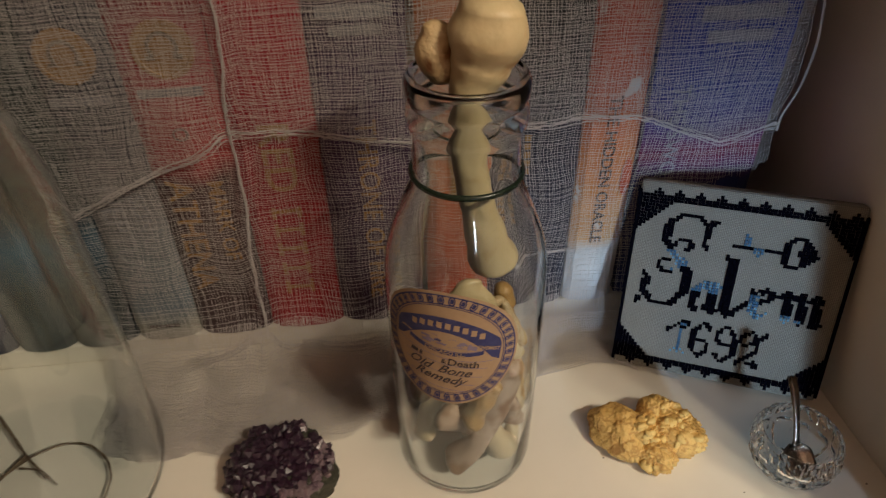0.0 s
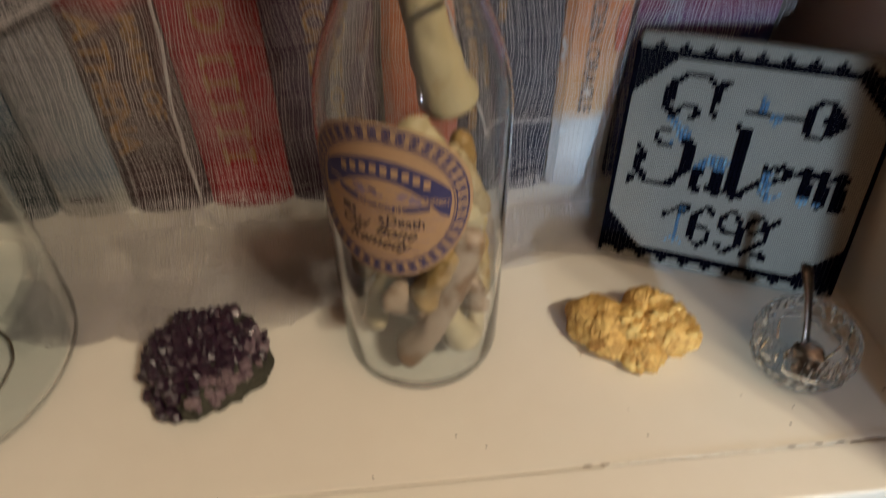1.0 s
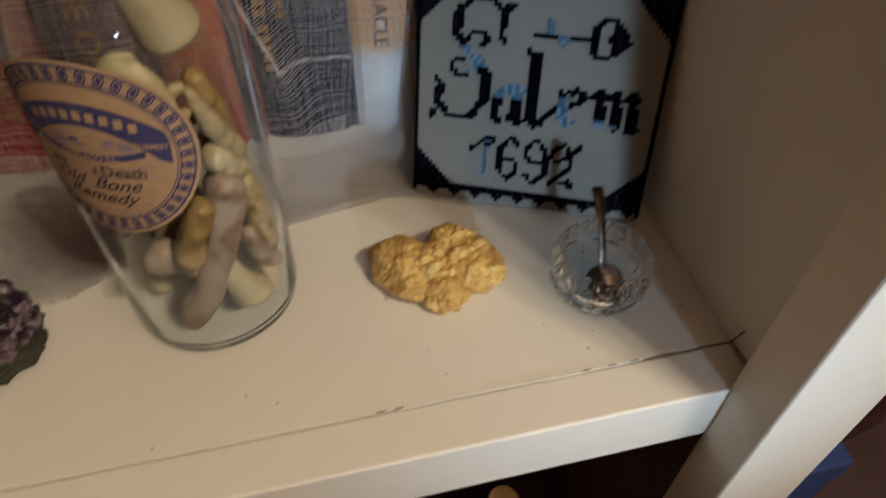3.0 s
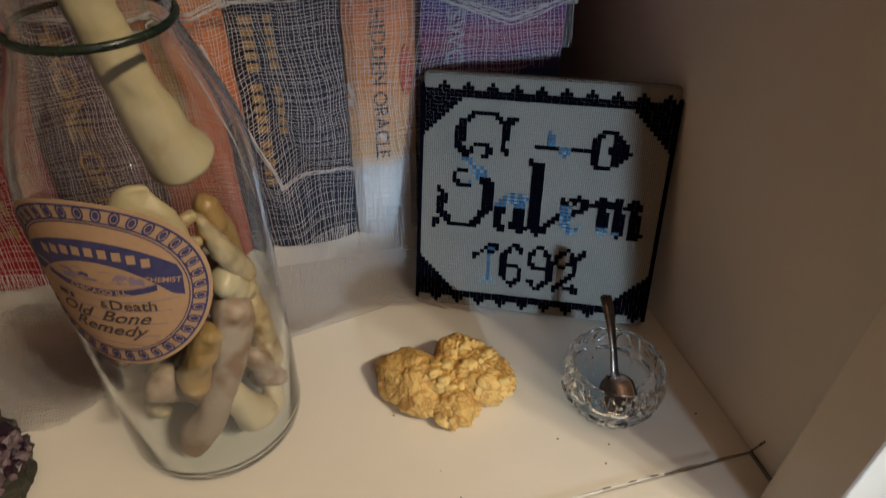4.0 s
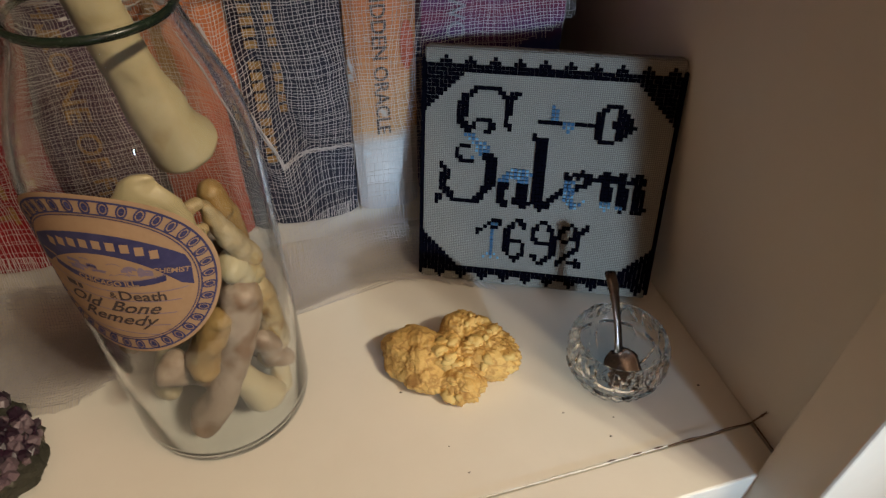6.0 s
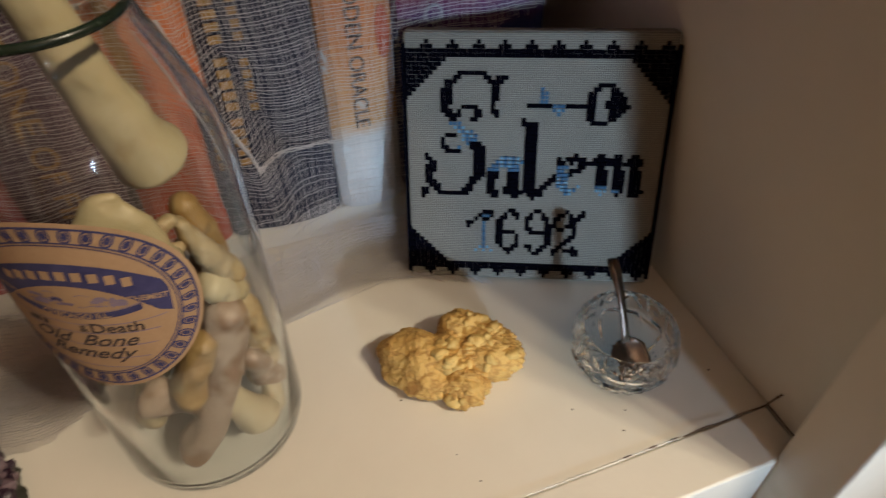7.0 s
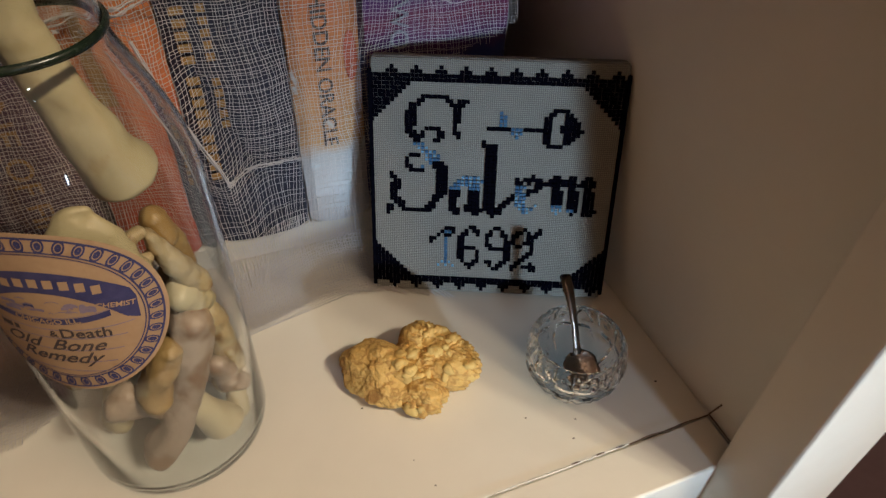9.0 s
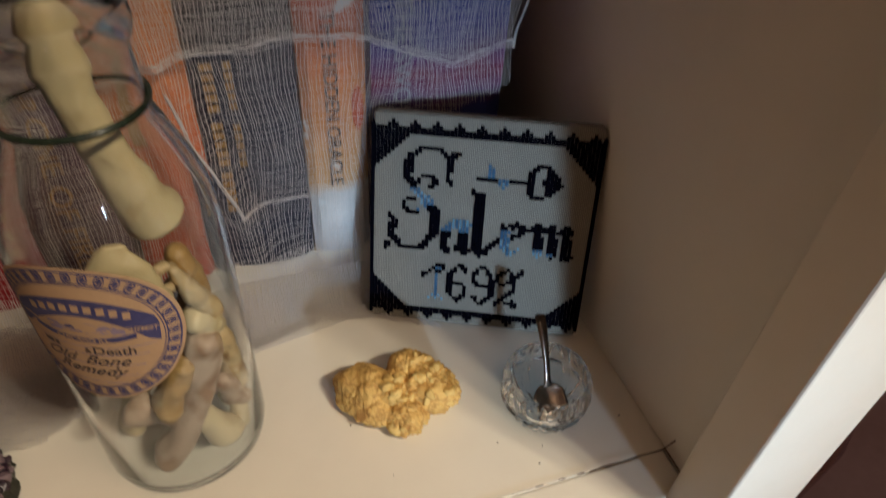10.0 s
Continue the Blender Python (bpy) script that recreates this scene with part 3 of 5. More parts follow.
def hang(x, q, layer):
    """The place on a hanging cloth: x along the shelf, q metres down from the book tops."""
    fold = 0.0034 * wave(x, q, 3 + layer) * (0.4 + 3.0 * np.clip(q, 0, 0.3)) / 0.6
    fold = fold + 0.017 * np.exp(-((x - 0.040 - 0.30 * (q - 0.135)) / 0.010) ** 2) * np.clip(q * 9 - 0.5, 0, 1) * np.clip((0.245 - q) * 22, 0, 1)
    fold = fold + 0.014 * np.exp(-((x - 0.040) / 0.022) ** 2) * np.clip((q - 0.18) * 18, 0, 1) + 0.005 * np.exp(-((x + 0.112 + 0.06 * (q - 0.1)) / 0.007) ** 2)
    y = BOOK_Y - 0.0045 - 0.0035 * layer - np.abs(fold)
    reach = TOP_HEM - 0.020            # where it bends on to the shelf
    bend = 0.026
    s = q - reach + bend
    ang = np.clip(s / bend, 0, math.pi / 2)
    z = np.where(s > 0, 0.020 + bend * 1.0 - bend * np.sin(ang) - 0.0, TOP_HEM - q)
    z = np.where(s > 0, z - 0.0185 * np.clip(s / (bend * 1.57), 0, 1), z)
    out = np.where(s > 0, bend * (1 - np.cos(ang)) + np.maximum(0, s - bend * math.pi / 2), 0)
    lie = np.clip((s - bend) / 0.03, 0, 1)
    y = y - out - 0.006 * lie * wave(x * 0.6, q * 0.3, 11)
    z = np.maximum(z, 0.0012) + lie * 0.0022 * np.abs(wave(x, q, 12))
    xx = x + 0.0026 * wave(x * 0.9, q * 1.3, 20 + layer) + 0.0007 * wave(x * 3, q * 4, 24 + layer)
    z = z + (BOOK_Z + 0.002 - 0.057 * z) * np.clip((z - 0.004) / 0.05, 0, 1)
    return np.stack([0.943 * xx - 0.0017, y, z + 0.0009 * wave(x * 2, q * 2, 30 + layer)], -1)


def threads(name, lines, radius, parent, label=""):
    """Thin three-sided threads along many lines, in one mesh."""
    verts, faces, base = [], [], 0
    rr = np.random.RandomState(8)
    for line in lines:
        m = len(line)
        if m < 3:
            continue
        d = np.gradient(line, axis=0)
        d /= np.linalg.norm(d, axis=1)[:, None] + 1e-9
        s = np.cross(d, np.array([0.31, 0.83, 0.46]))
        s /= np.linalg.norm(s, axis=1)[:, None] + 1e-9
        u = np.cross(s, d)
        r = radius * rr.uniform(0.7, 1.25) * (1 + 0.15 * rr.randn(m, 1))
        for k in range(3):
            a = 2 * math.pi * k / 3
            verts.append(line + r * (s * math.cos(a) + u * math.sin(a)))
        i = np.arange(m - 1)
        for k in range(3):
            p, n = base + k * m + i, base + ((k + 1) % 3) * m + i
            faces.append(np.stack([p, n, n + 1, p + 1], -1))
        base += 3 * m
    v, f = np.concatenate(verts), np.concatenate(faces)
    me = bpy.data.meshes.new(name)
    me.vertices.add(len(v))
    me.vertices.foreach_set("co", v.ravel())
    me.loops.add(f.size)
    me.loops.foreach_set("vertex_index", f.ravel().astype(np.int32))
    me.polygons.add(len(f))
    me.polygons.foreach_set("loop_start", np.arange(0, f.size, 4, dtype=np.int32))
    me.update(calc_edges=True)
    me.validate()
    me.materials.append(COTTON)
    ob = new(name, me)
    ob.parent = parent
    tagged(ob, label, kind="stuff")
    return ob


cloth = thing("cheesecloth", (0, 0, 0), label="sheer white cheesecloth draped over the books and shelf", category="cloth")
PITCH = 0.0019
rs = np.random.RandomState(5)


def weave(layer, x0, x1, end, seed):
    """Warp and weft of one layer, from the book tops down to end(x)."""
    out = []
    for x in np.arange(x0, x1, PITCH):
        x = x + rs.uniform(-0.0006, 0.0006)
        q = np.arange(0.0, end(x) + rs.uniform(-0.002, 0.004), PITCH)
        out.append(hang(np.full(len(q), x), q, layer) + 0.00012 * rs.randn(len(q), 3))
    for q in np.arange(0.0, 0.345, PITCH):
        q = q + rs.uniform(-0.0006, 0.0006)
        x = np.arange(x0, x1, PITCH)
        keep = np.array([end(a) > q for a in x])
        pts = hang(x, np.full(len(x), q), layer) + 0.00012 * rs.randn(len(x), 3)
        run = []
        for p, ok in zip(pts, keep):
            if ok:
                run.append(p)
            elif run:
                out.append(np.array(run))
                run = []
        if run:
            out.append(np.array(run))
    return out


LOWER_END = [(-0.36, 0.285), (-0.22, 0.295), (-0.12, 0.300), (-0.06, 0.298), (0.0, 0.280), (0.05, 0.262), (0.09, 0.262), (0.115, 0.268), (0.14, 0.268), (0.165, 0.25), (0.19, 0.16), (0.222, 0.15), (0.232, 0.14)]
threads("lower_layer", weave(0, -0.232, 0.231, lambda x: float(interp(x, LOWER_END)), 1), 0.00016, cloth)
threads("upper_layer", weave(1, -0.228, 0.229, lambda x: TOP_HEM - float(interp(x, UPPER_HEM)), 2), 0.00013, cloth)
spread = []
for q in np.arange(0.236, 0.300, 0.0012):
    x = np.arange(-0.225, 0.165, PITCH)
    x = x[np.array([float(interp(a, LOWER_END)) + 0.004 > q for a in x])]
    spread.append(hang(x + 0.003, np.full(len(x), q + 0.001), 0.5) + np.array([0, -0.004, 0.0012]) + 0.0002 * rs.randn(len(x), 3))
for x0 in np.arange(-0.225, 0.165, 0.0014):
    q = np.arange(0.228, float(interp(x0, LOWER_END)) + 0.006, PITCH)
    spread.append(hang(x0 + 0.012 * (q - 0.23), q, 0.5) + np.array([0, -0.004, 0.0012]) + 0.0002 * rs.randn(len(q), 3))
threads("spread_edge", spread, 0.00022, cloth, "loose second fold of cloth lying on the shelf")
# rolled, bunched edges
hems = []
x = np.linspace(-0.228, 0.229, 190)
for k in range(6):
    hems.append(hang(x, TOP_HEM - interp(x, UPPER_HEM) + 0.0011 * np.sin(k * 1.7 + x * 60) + 0.0007 * k - 0.002, 1.25) + 0.0002 * rs.randn(len(x), 3))
x = np.linspace(-0.175, 0.035, 90)
for k in range(6):
    z = interp(x, [(-0.175, 0.020), (-0.15, 0.024), (-0.122, 0.030), (-0.10, 0.023), (-0.05, 0.022), (0.035, 0.024)])
    hems.append(hang(x, TOP_HEM - z + 0.0009 * np.sin(k * 2.1 + x * 50) + 0.0006 * k, 1.0) + 0.0002 * rs.randn(len(x), 3))
q = np.linspace(0.0, 0.12, 60)
for k in range(5):
    hems.append(hang(0.2285 + 0.004 * np.sin(q * 25) - 0.012 * np.clip(0.06 - q, 0, 1) + 0.0006 * np.sin(k * 2 + q * 80), q, 1.3))
q = np.linspace(0.0, 0.235, 110)
for k in range(5):
    hems.append(hang(-0.112 - 0.06 * (q - 0.1) + 0.0007 * np.sin(k * 2.3 + q * 60), q, 1.4))
x = np.linspace(0.058, 0.106, 30)
for k in range(4):
    hems.append(hang(x, 0.198 + 0.18 * (x - 0.058) + 0.0009 * np.sin(k * 2.1 + x * 70), 1.1) + 0.0002 * rs.randn(len(x), 3))
q = np.linspace(0.12, 0.20, 50)
for k in range(5):
    hems.append(hang(0.040 + 0.30 * (q - 0.135) + 0.0007 * np.sin(k * 2.3 + q * 60), q, 1.4))
threads("rolled_hem", hems, 0.00033, cloth, "bunched white edge of the cloth")
fringe = []
for k in range(34):
    x0 = 0.118 + 0.034 * k / 33
    y0 = 0.3405 - 0.50 * (x0 - 0.121) - 0.002
    m = 10
    a = rs.uniform(-0.9, -0.2)
    fringe.append(np.stack([x0 + 0.010 * np.linspace(0, 1, m) * math.cos(a), y0 + 0.012 * np.linspace(0.3, -0.7, m), 0.0012 + 0.0015 * np.sin(np.linspace(0, 3, m)) + 0.0005 * rs.rand(m)], -1))
threads("fringe", fringe, 0.00022, cloth, "frayed loose threads at the cloth's corner")

# ---- bottle with bones ----
BX, BY = 0.0085, 0.287
bottle = thing("glass_bottle", (BX, BY, 0), label="clear glass bottle filled with small animal bones", category="bottle")
outer = [(0, 0.0022), (0.026, 0.0020), (0.032, 0.0006), (0.0365, 0.0006), (0.0392, 0.0035), (0.0400, 0.008), (0.0402, 0.07), (0.0402, 0.135), (0.0396, 0.147), (0.0378, 0.157), (0.0350, 0.166), (0.0315, 0.175),
         (0.0278, 0.184), (0.0255, 0.190), (0.0243, 0.196), (0.0236, 0.205), (0.0234, 0.214), (0.0240, 0.2165), (0.0256, 0.219), (0.0262, 0.223), (0.0256, 0.227), (0.0244, 0.2285),
         (0.0250, 0.230), (0.0262, 0.233), (0.0260, 0.238), (0.0246, 0.2405), (0.0228, 0.2405)]
inner = [(0.0214, 0.239), (0.0212, 0.215), (0.0220, 0.200), (0.0234, 0.190), (0.0258, 0.183), (0.0296, 0.174), (0.0332, 0.165), (0.0360, 0.156), (0.0376, 0.147), (0.0382, 0.135), (0.0382, 0.07), (0.0381, 0.010),
         (0.0372, 0.0062), (0.034, 0.0040), (0.026, 0.0040), (0, 0.0042)]
ob = part("glass_body", lathe_bm(outer + inner, 96), CLEAR, bottle, "clear glass with a faint green tint", True)
ob.visible_shadow = False
bm = lathe_bm([(0.0246, 0.1942), (0.0256, 0.1944), (0.0260, 0.1955), (0.0256, 0.1966), (0.0244, 0.1968)], 72)
part("neck_ring", bm, GREENGLASS, bottle, "thin dark green rubber ring", True)


def bone(name, points, radii, material, label, rough=0.0012, sides=18, seed=1, heads=0.30, thick=1.0, cap=0.75, flat=1.0):
    """A bone: a smooth tapering shaft with knobbly ends, pitted all over."""
    pts = [Vector(p) for p in points]
    radii = [r * thick for r in radii]
    fine, fr = [], []
    for i in range(len(pts) - 1):
        p0, p1, p2, p3 = pts[max(i - 1, 0)], pts[i], pts[i + 1], pts[min(i + 2, len(pts) - 1)]
        for k in range(9):
            t = k / 9
            fine.append(0.5 * ((2 * p1) + (p2 - p0) * t + (2 * p0 - 5 * p1 + 4 * p2 - p3) * t * t + (3 * p1 - p0 - 3 * p2 + p3) * t ** 3))
            e = t * t * (3 - 2 * t)
            fr.append(radii[i] * (1 - e) + radii[i + 1] * e)
    fine.append(pts[-1])
    fr.append(radii[-1])
    d0, d1 = (fine[0] - fine[1]).normalized(), (fine[-1] - fine[-2]).normalized()
    head = [(fine[0] + d0 * fr[0] * cap * c, fr[0] * s) for c, s in ((1.0, 0.25), (0.75, 0.66), (0.4, 0.9))]
    tail = [(fine[-1] + d1 * fr[-1] * cap * c, fr[-1] * s) for c, s in ((0.4, 0.9), (0.75, 0.66), (1.0, 0.25))]
    fine = [h[0] for h in head] + fine + [h[0] for h in tail]
    fr = [h[1] for h in head] + fr + [h[1] for h in tail]
    bm = tube_bm(fine, fr, sides)
    bm.verts.ensure_lookup_table()
    last = len(fine) - 1
    for i, c in enumerate(fine):
        s = i / last
        w = max(0.0, 1 - s / 0.22) + max(0.0, (s - 0.78) / 0.22)
        for k in range(sides):
            v = bm.verts[i * sides + k]
            v.co = c + (v.co - c) * (1 + heads * w * math.cos(4 * math.pi * k / sides + seed))
            v.co.y = c.y + (v.co.y - c.y) * flat
    for v in bm.verts:
        n1 = 1.3 * noise.noise(v.co * 90 + Vector((seed * 7.3, 0, 0))) + 0.8 * noise.noise(v.co * 260 + Vector((0, seed * 3.1, 0)))
        v.co += v.normal * 0 + (v.co - min(fine, key=lambda f: (f - v.co).length_squared)).normalized() * rough * n1
    for v in bm.verts:
        far = math.hypot(v.co.x - BX, v.co.y - BY)
        lim = float(np.interp(v.co.z, [0.0, 0.135, 0.147, 0.165, 0.185, 0.20, 0.239, 0.2391], [0.0372, 0.0374, 0.0368, 0.0325, 0.0245, 0.0208, 0.0204, 1.0]))
        if far > lim:
            v.co.x, v.co.y = BX + (v.co.x - BX) * lim / far, BY + (v.co.y - BY) * lim / far
        v.co.z = max(v.co.z, 0.0064)
    ob = part(name, bm, material, None, smooth=True)
    return tagged(ob, label, "bone", "bones in the bottle")


bone("bone", [(0.0172, 0.284, 0.266), (0.0160, 0.284, 0.256), (0.0135, 0.285, 0.244), (0.0105, 0.285, 0.233), (0.0092, 0.286, 0.2160), (0.0100, 0.286, 0.198), (0.0138, 0.286, 0.176), (0.0185, 0.287, 0.156), (0.0225, 0.289, 0.1425)],
     [0.0140, 0.0165, 0.0125, 0.0096, 0.0088, 0.0077, 0.0080, 0.0106, 0.0140], BONEWHITE, "long ivory leg bone sticking out of the bottle", 0.0005, 32, 2.6, 0.14, cap=0.36, flat=0.82)
bone("bone_knuckle", [(-0.002, 0.293, 0.254), (-0.004, 0.293, 0.247), (0.000, 0.291, 0.239)], [0.0062, 0.0080, 0.0062], BONE, "rounded tan knuckle of a second bone in the bottle neck", 0.0010, 18, 2, 0.2)
bone("bone", [(0.0285, 0.2705, 0.084), (0.0268, 0.2678, 0.073), (0.0208, 0.2640, 0.054), (0.0105, 0.2622, 0.031), (0.0010, 0.2637, 0.0165)], [0.0090, 0.0080, 0.0064, 0.0072, 0.0086], BONEGREY, "grey-tan leg bone slanting inside the bottle", 0.0008, 26, 3, 0.2)
bone("bone", [(0.0160, 0.2685, 0.046), (0.0222, 0.2668, 0.032), (0.0275, 0.2660, 0.0190)], [0.0062, 0.0066, 0.0092], BONEWHITE, "short white bone on the bottle floor", 0.0007, 22, 4, 0.22, cap=0.5)
bone("bone", [(0.0280, 0.2730, 0.0960), (0.0312, 0.2760, 0.0895), (0.0355, 0.2810, 0.0850)], [0.0066, 0.0064, 0.0052], BONEWHITE, "pale knuckle bone on the slanting bone", 0.0014, 20, 8)
bone("bone", [(0.0270, 0.2835, 0.1255), (0.0285, 0.2830, 0.1170)], [0.0050, 0.0058], BONEORANGE, "round amber bone end in the bottle", 0.0006, 18, 7, 0.1)
bone("bone", [(0.0235, 0.2725, 0.1290), (0.0195, 0.2705, 0.1275), (0.0178, 0.2695, 0.1235), (0.0198, 0.2690, 0.1200), (0.0232, 0.2705, 0.1190)], [0.0024, 0.0028, 0.0028, 0.0026, 0.0022], BONE, "small curled cream bone in the bottle", 0.0006, 14, 18, 0.1)
bone("bone", [(0.0250, 0.2740, 0.1250), (0.0285, 0.2735, 0.1140), (0.0330, 0.2770, 0.1030), (0.0355, 0.2800, 0.0950)], [0.0036, 0.0040, 0.0048, 0.0050], BONE, "thin yellow ribbon-like bone in the bottle", 0.0010, 18, 25, 0.35)
bone("bone", [(0.0290, 0.2880, 0.1160), (0.0310, 0.2900, 0.1030), (0.0300, 0.2920, 0.0880)], [0.0045, 0.0050, 0.0060], BONEORANGE, "amber stained bone behind the curled one", 0.0010, 16, 26)
bone("bone", [(0.0190, 0.2620, 0.0800), (0.0135, 0.2605, 0.0690), (0.0085, 0.2612, 0.0580)], [0.0056, 0.0060, 0.0078], BONEORANGE, "amber stained bone under the paper label", 0.0013, 20, 5)
bone("bone", [(-0.0040, 0.2640, 0.0560), (0.0030, 0.2660, 0.0480), (0.0095, 0.2680, 0.0420)], [0.0072, 0.0058, 0.0070], BONEGREY, "porous tan bone low in the bottle", 0.0014, 18, 22)
bone("bone", [(0.0350, 0.2820, 0.0740), (0.0372, 0.2840, 0.0540), (0.0370, 0.2820, 0.0360)], [0.0046, 0.0050, 0.0070], BONE, "knobbly yellow bone by the bottle wall", 0.0014, 18, 10)
bone("bone", [(0.0305, 0.2725, 0.0530), (0.0345, 0.2755, 0.0420), (0.0360, 0.2785, 0.0300)], [0.0044, 0.0052, 0.0062], BONEGREY, "broken brown bone piece by the bottle wall", 0.0014, 18, 24)
bone("bone", [(0.0365, 0.2780, 0.0240), (0.0355, 0.2735, 0.0140)], [0.0042, 0.0052], BONEWHITE, "small knobbly bone by the bottle wall", 0.0008, 16, 17)
bone("bone", [(0.0310, 0.2930, 0.0120), (0.0360, 0.2910, 0.0200), (0.0385, 0.2890, 0.0330)], [0.0052, 0.0048, 0.0054], BONE, "yellow bone at the side of the bottle", 0.0012, 18, 23)
bone("bone", [(0.0075, 0.2690, 0.1440), (0.0080, 0.2670, 0.1340), (0.0100, 0.2650, 0.1200), (0.0115, 0.2645, 0.1060)], [0.0062, 0.0118, 0.0140, 0.0120], BONEWHITE, "flat pale bone chip behind the paper label", 0.0011, 24, 6, 0.1, cap=0.4, flat=0.38)
bone("bone", [(-0.016, 0.283, 0.018), (-0.012, 0.290, 0.030), (-0.004, 0.297, 0.044)], [0.0072, 0.0058, 0.0074], BONEWHITE, "yellowed bone at the back of the bottle", 0.0012, 18, 12)
bone("bone", [(0.022, 0.305, 0.016), (0.012, 0.302, 0.040), (0.000, 0.300, 0.075), (0.004, 0.298, 0.100)], [0.0078, 0.0060, 0.0058, 0.0080], BONE, "upright bone at the back of the bottle", 0.0012, 18, 13)
bone("bone", [(0.030, 0.300, 0.014), (0.032, 0.298, 0.040), (0.026, 0.296, 0.070), (0.022, 0.294, 0.096)], [0.0070, 0.0058, 0.0060, 0.0072], BONEGREY, "tan bone leaning at the back of the bottle", 0.0012, 18, 14)
bone("bone", [(-0.016, 0.276, 0.068), (-0.013, 0.274, 0.080), (-0.010, 0.273, 0.100)], [0.0080, 0.0062, 0.0080], BONE, "bone hidden behind the paper label", 0.0012, 18, 15)

# paper label, bent round the glass
LR, LPHI, LZ, LTILT = 0.0406, radians(-22.5), 0.1205, radians(-7)


def bend_label(v, lift):
    u, w = v[0] * math.cos(LTILT) - v[1] * math.sin(LTILT), v[0] * math.sin(LTILT) + v[1] * math.cos(LTILT)
    a, r = LPHI + u / LR, LR + lift
    return Vector((r * math.sin(a), -r * math.cos(a), LZ + w))


def disc_bm(r0, r1, lift, rings=10, steps=72, a0=0.0, a1=2 * math.pi, squash=1.0, cy=0.0, thick=0.00015):
    bm = bmesh.new()
    grid = []
    for i in range(rings + 1):
        r = r0 + (r1 - r0) * i / rings
        grid.append([bm.verts.new(bend_label((r * math.cos(a0 + (a1 - a0) * k / steps), cy + squash * r * math.sin(a0 + (a1 - a0) * k / steps)), lift)) for k in range(steps + 1)])
    for a, b in zip(grid, grid[1:]):
        for k in range(steps):
            bm.faces.new((a[k], b[k], b[k + 1], a[k + 1]))
    bmesh.ops.remove_doubles(bm, verts=bm.verts, dist=1e-6)
    return bm


def label_text(text, size, x, y, material, shear=0.0, bold=0.0, arc=0.0, tilt=0.0):
    """Lettering on the label; arc: the radius of the line on which the letters stand."""
    me = text_mesh(text, size, 0.00003, bold, shear)
    for v in me.vertices:
        px, py = v.co.x, v.co.y
        if arc:
            a = px / arc
            px, py = (arc + py) * math.sin(a), (arc + py) * math.cos(a) - arc
        px, py = px * math.cos(tilt) - py * math.sin(tilt), px * math.sin(tilt) + py * math.cos(tilt)
        v.co = bend_label((x + px, y + py), 0.00022 + v.co.z)
    me.materials.clear()
    me.materials.append(material)
    ob = new("lettering", me)
    ob.parent = paper
    return ob


def label_strip(name, spans, material, lift=0.0002):
    """Printed strokes on the label: (x0, x1, y0, y1), bowed by b."""
    bm = bmesh.new()
    for x0, x1, y0, y1, b in spans:
        m = 16
        top, low = [], []
        for k in range(m + 1):
            x = x0 + (x1 - x0) * k / m
            s = b * (1 - (2 * k / m - 1) ** 2)
            top.append(bm.verts.new(bend_label((x, y1 + s), lift)))
            low.append(bm.verts.new(bend_label((x, y0 + s), lift)))
        for k in range(m):
            bm.faces.new((low[k], low[k + 1], top[k + 1], top[k]))
    return part(name, bm, material, paper)


LRAD = 0.0365
paper = part("paper_label", disc_bm(0.0, LRAD, 0.0, 14), LABELPAPER, bottle, "round aged tan paper label with blue print")
paper.visible_shadow = True
part("border_line", disc_bm(LRAD * 0.938, LRAD * 0.958, 0.00015, 1, 96), BLUEINK, paper)
part("border_line", disc_bm(LRAD * 0.80, LRAD * 0.815, 0.00015, 1, 96), BLUEINK, paper)
part("border_line", disc_bm(LRAD * 0.775, LRAD * 0.785, 0.00015, 1, 96), BLUEINK, paper)
bm = bmesh.new()
for k in range(40):
    a = 2 * math.pi * k / 40
    cx, cy = LRAD * 0.88 * math.cos(a), LRAD * 0.88 * math.sin(a)
    for r0, r1, ph in ((0.0016, 0.0023, 0), (0.0, 0.0012, 0)):
        m = 12
        vs = [[bm.verts.new(bend_label((cx + r * 0.72 * math.cos(2 * math.pi * j / m) * -math.sin(a) + r * 1.25 * math.sin(2 * math.pi * j / m) * math.cos(a),
                                        cy + r * 0.72 * math.cos(2 * math.pi * j / m) * math.cos(a) + r * 1.25 * math.sin(2 * math.pi * j / m) * math.sin(a)), 0.00018)) for j in range(m)] for r in (max(r0, 0.0001), r1)]
        for j in range(m):
            bm.faces.new((vs[0][j], vs[1][j], vs[1][(j + 1) % m], vs[0][(j + 1) % m]))
part("scalloped_border", bm, BLUEINK, paper, "ring of small printed scallops")
bm = bmesh.new()
m = 40
rows = []
for k in range(m + 1):
    x = -0.0268 + 0.0536 * k / m
    lim = math.sqrt(max(0, (LRAD * 0.755) ** 2 - x * x))
    y1 = min(lim, 0.0215 - 0.0125 * (x / 0.027) ** 2)
    y0 = min(y1, max(0.0125 - 26.0 * x * x, 0.0036 - 9.0 * abs(x) * abs(x)))
    rows.append([bm.verts.new(bend_label((x, y0 + (y1 - y0) * j / 4), 0.00012)) for j in range(5)])
for a, b in zip(rows, rows[1:]):
    for j in range(4):
        bm.faces.new((a[j], b[j], b[j + 1], a[j + 1]))
part("blue_band", bm, BLUEINK, paper, "faded blue printed arch")
rnd7 = random.Random(5)
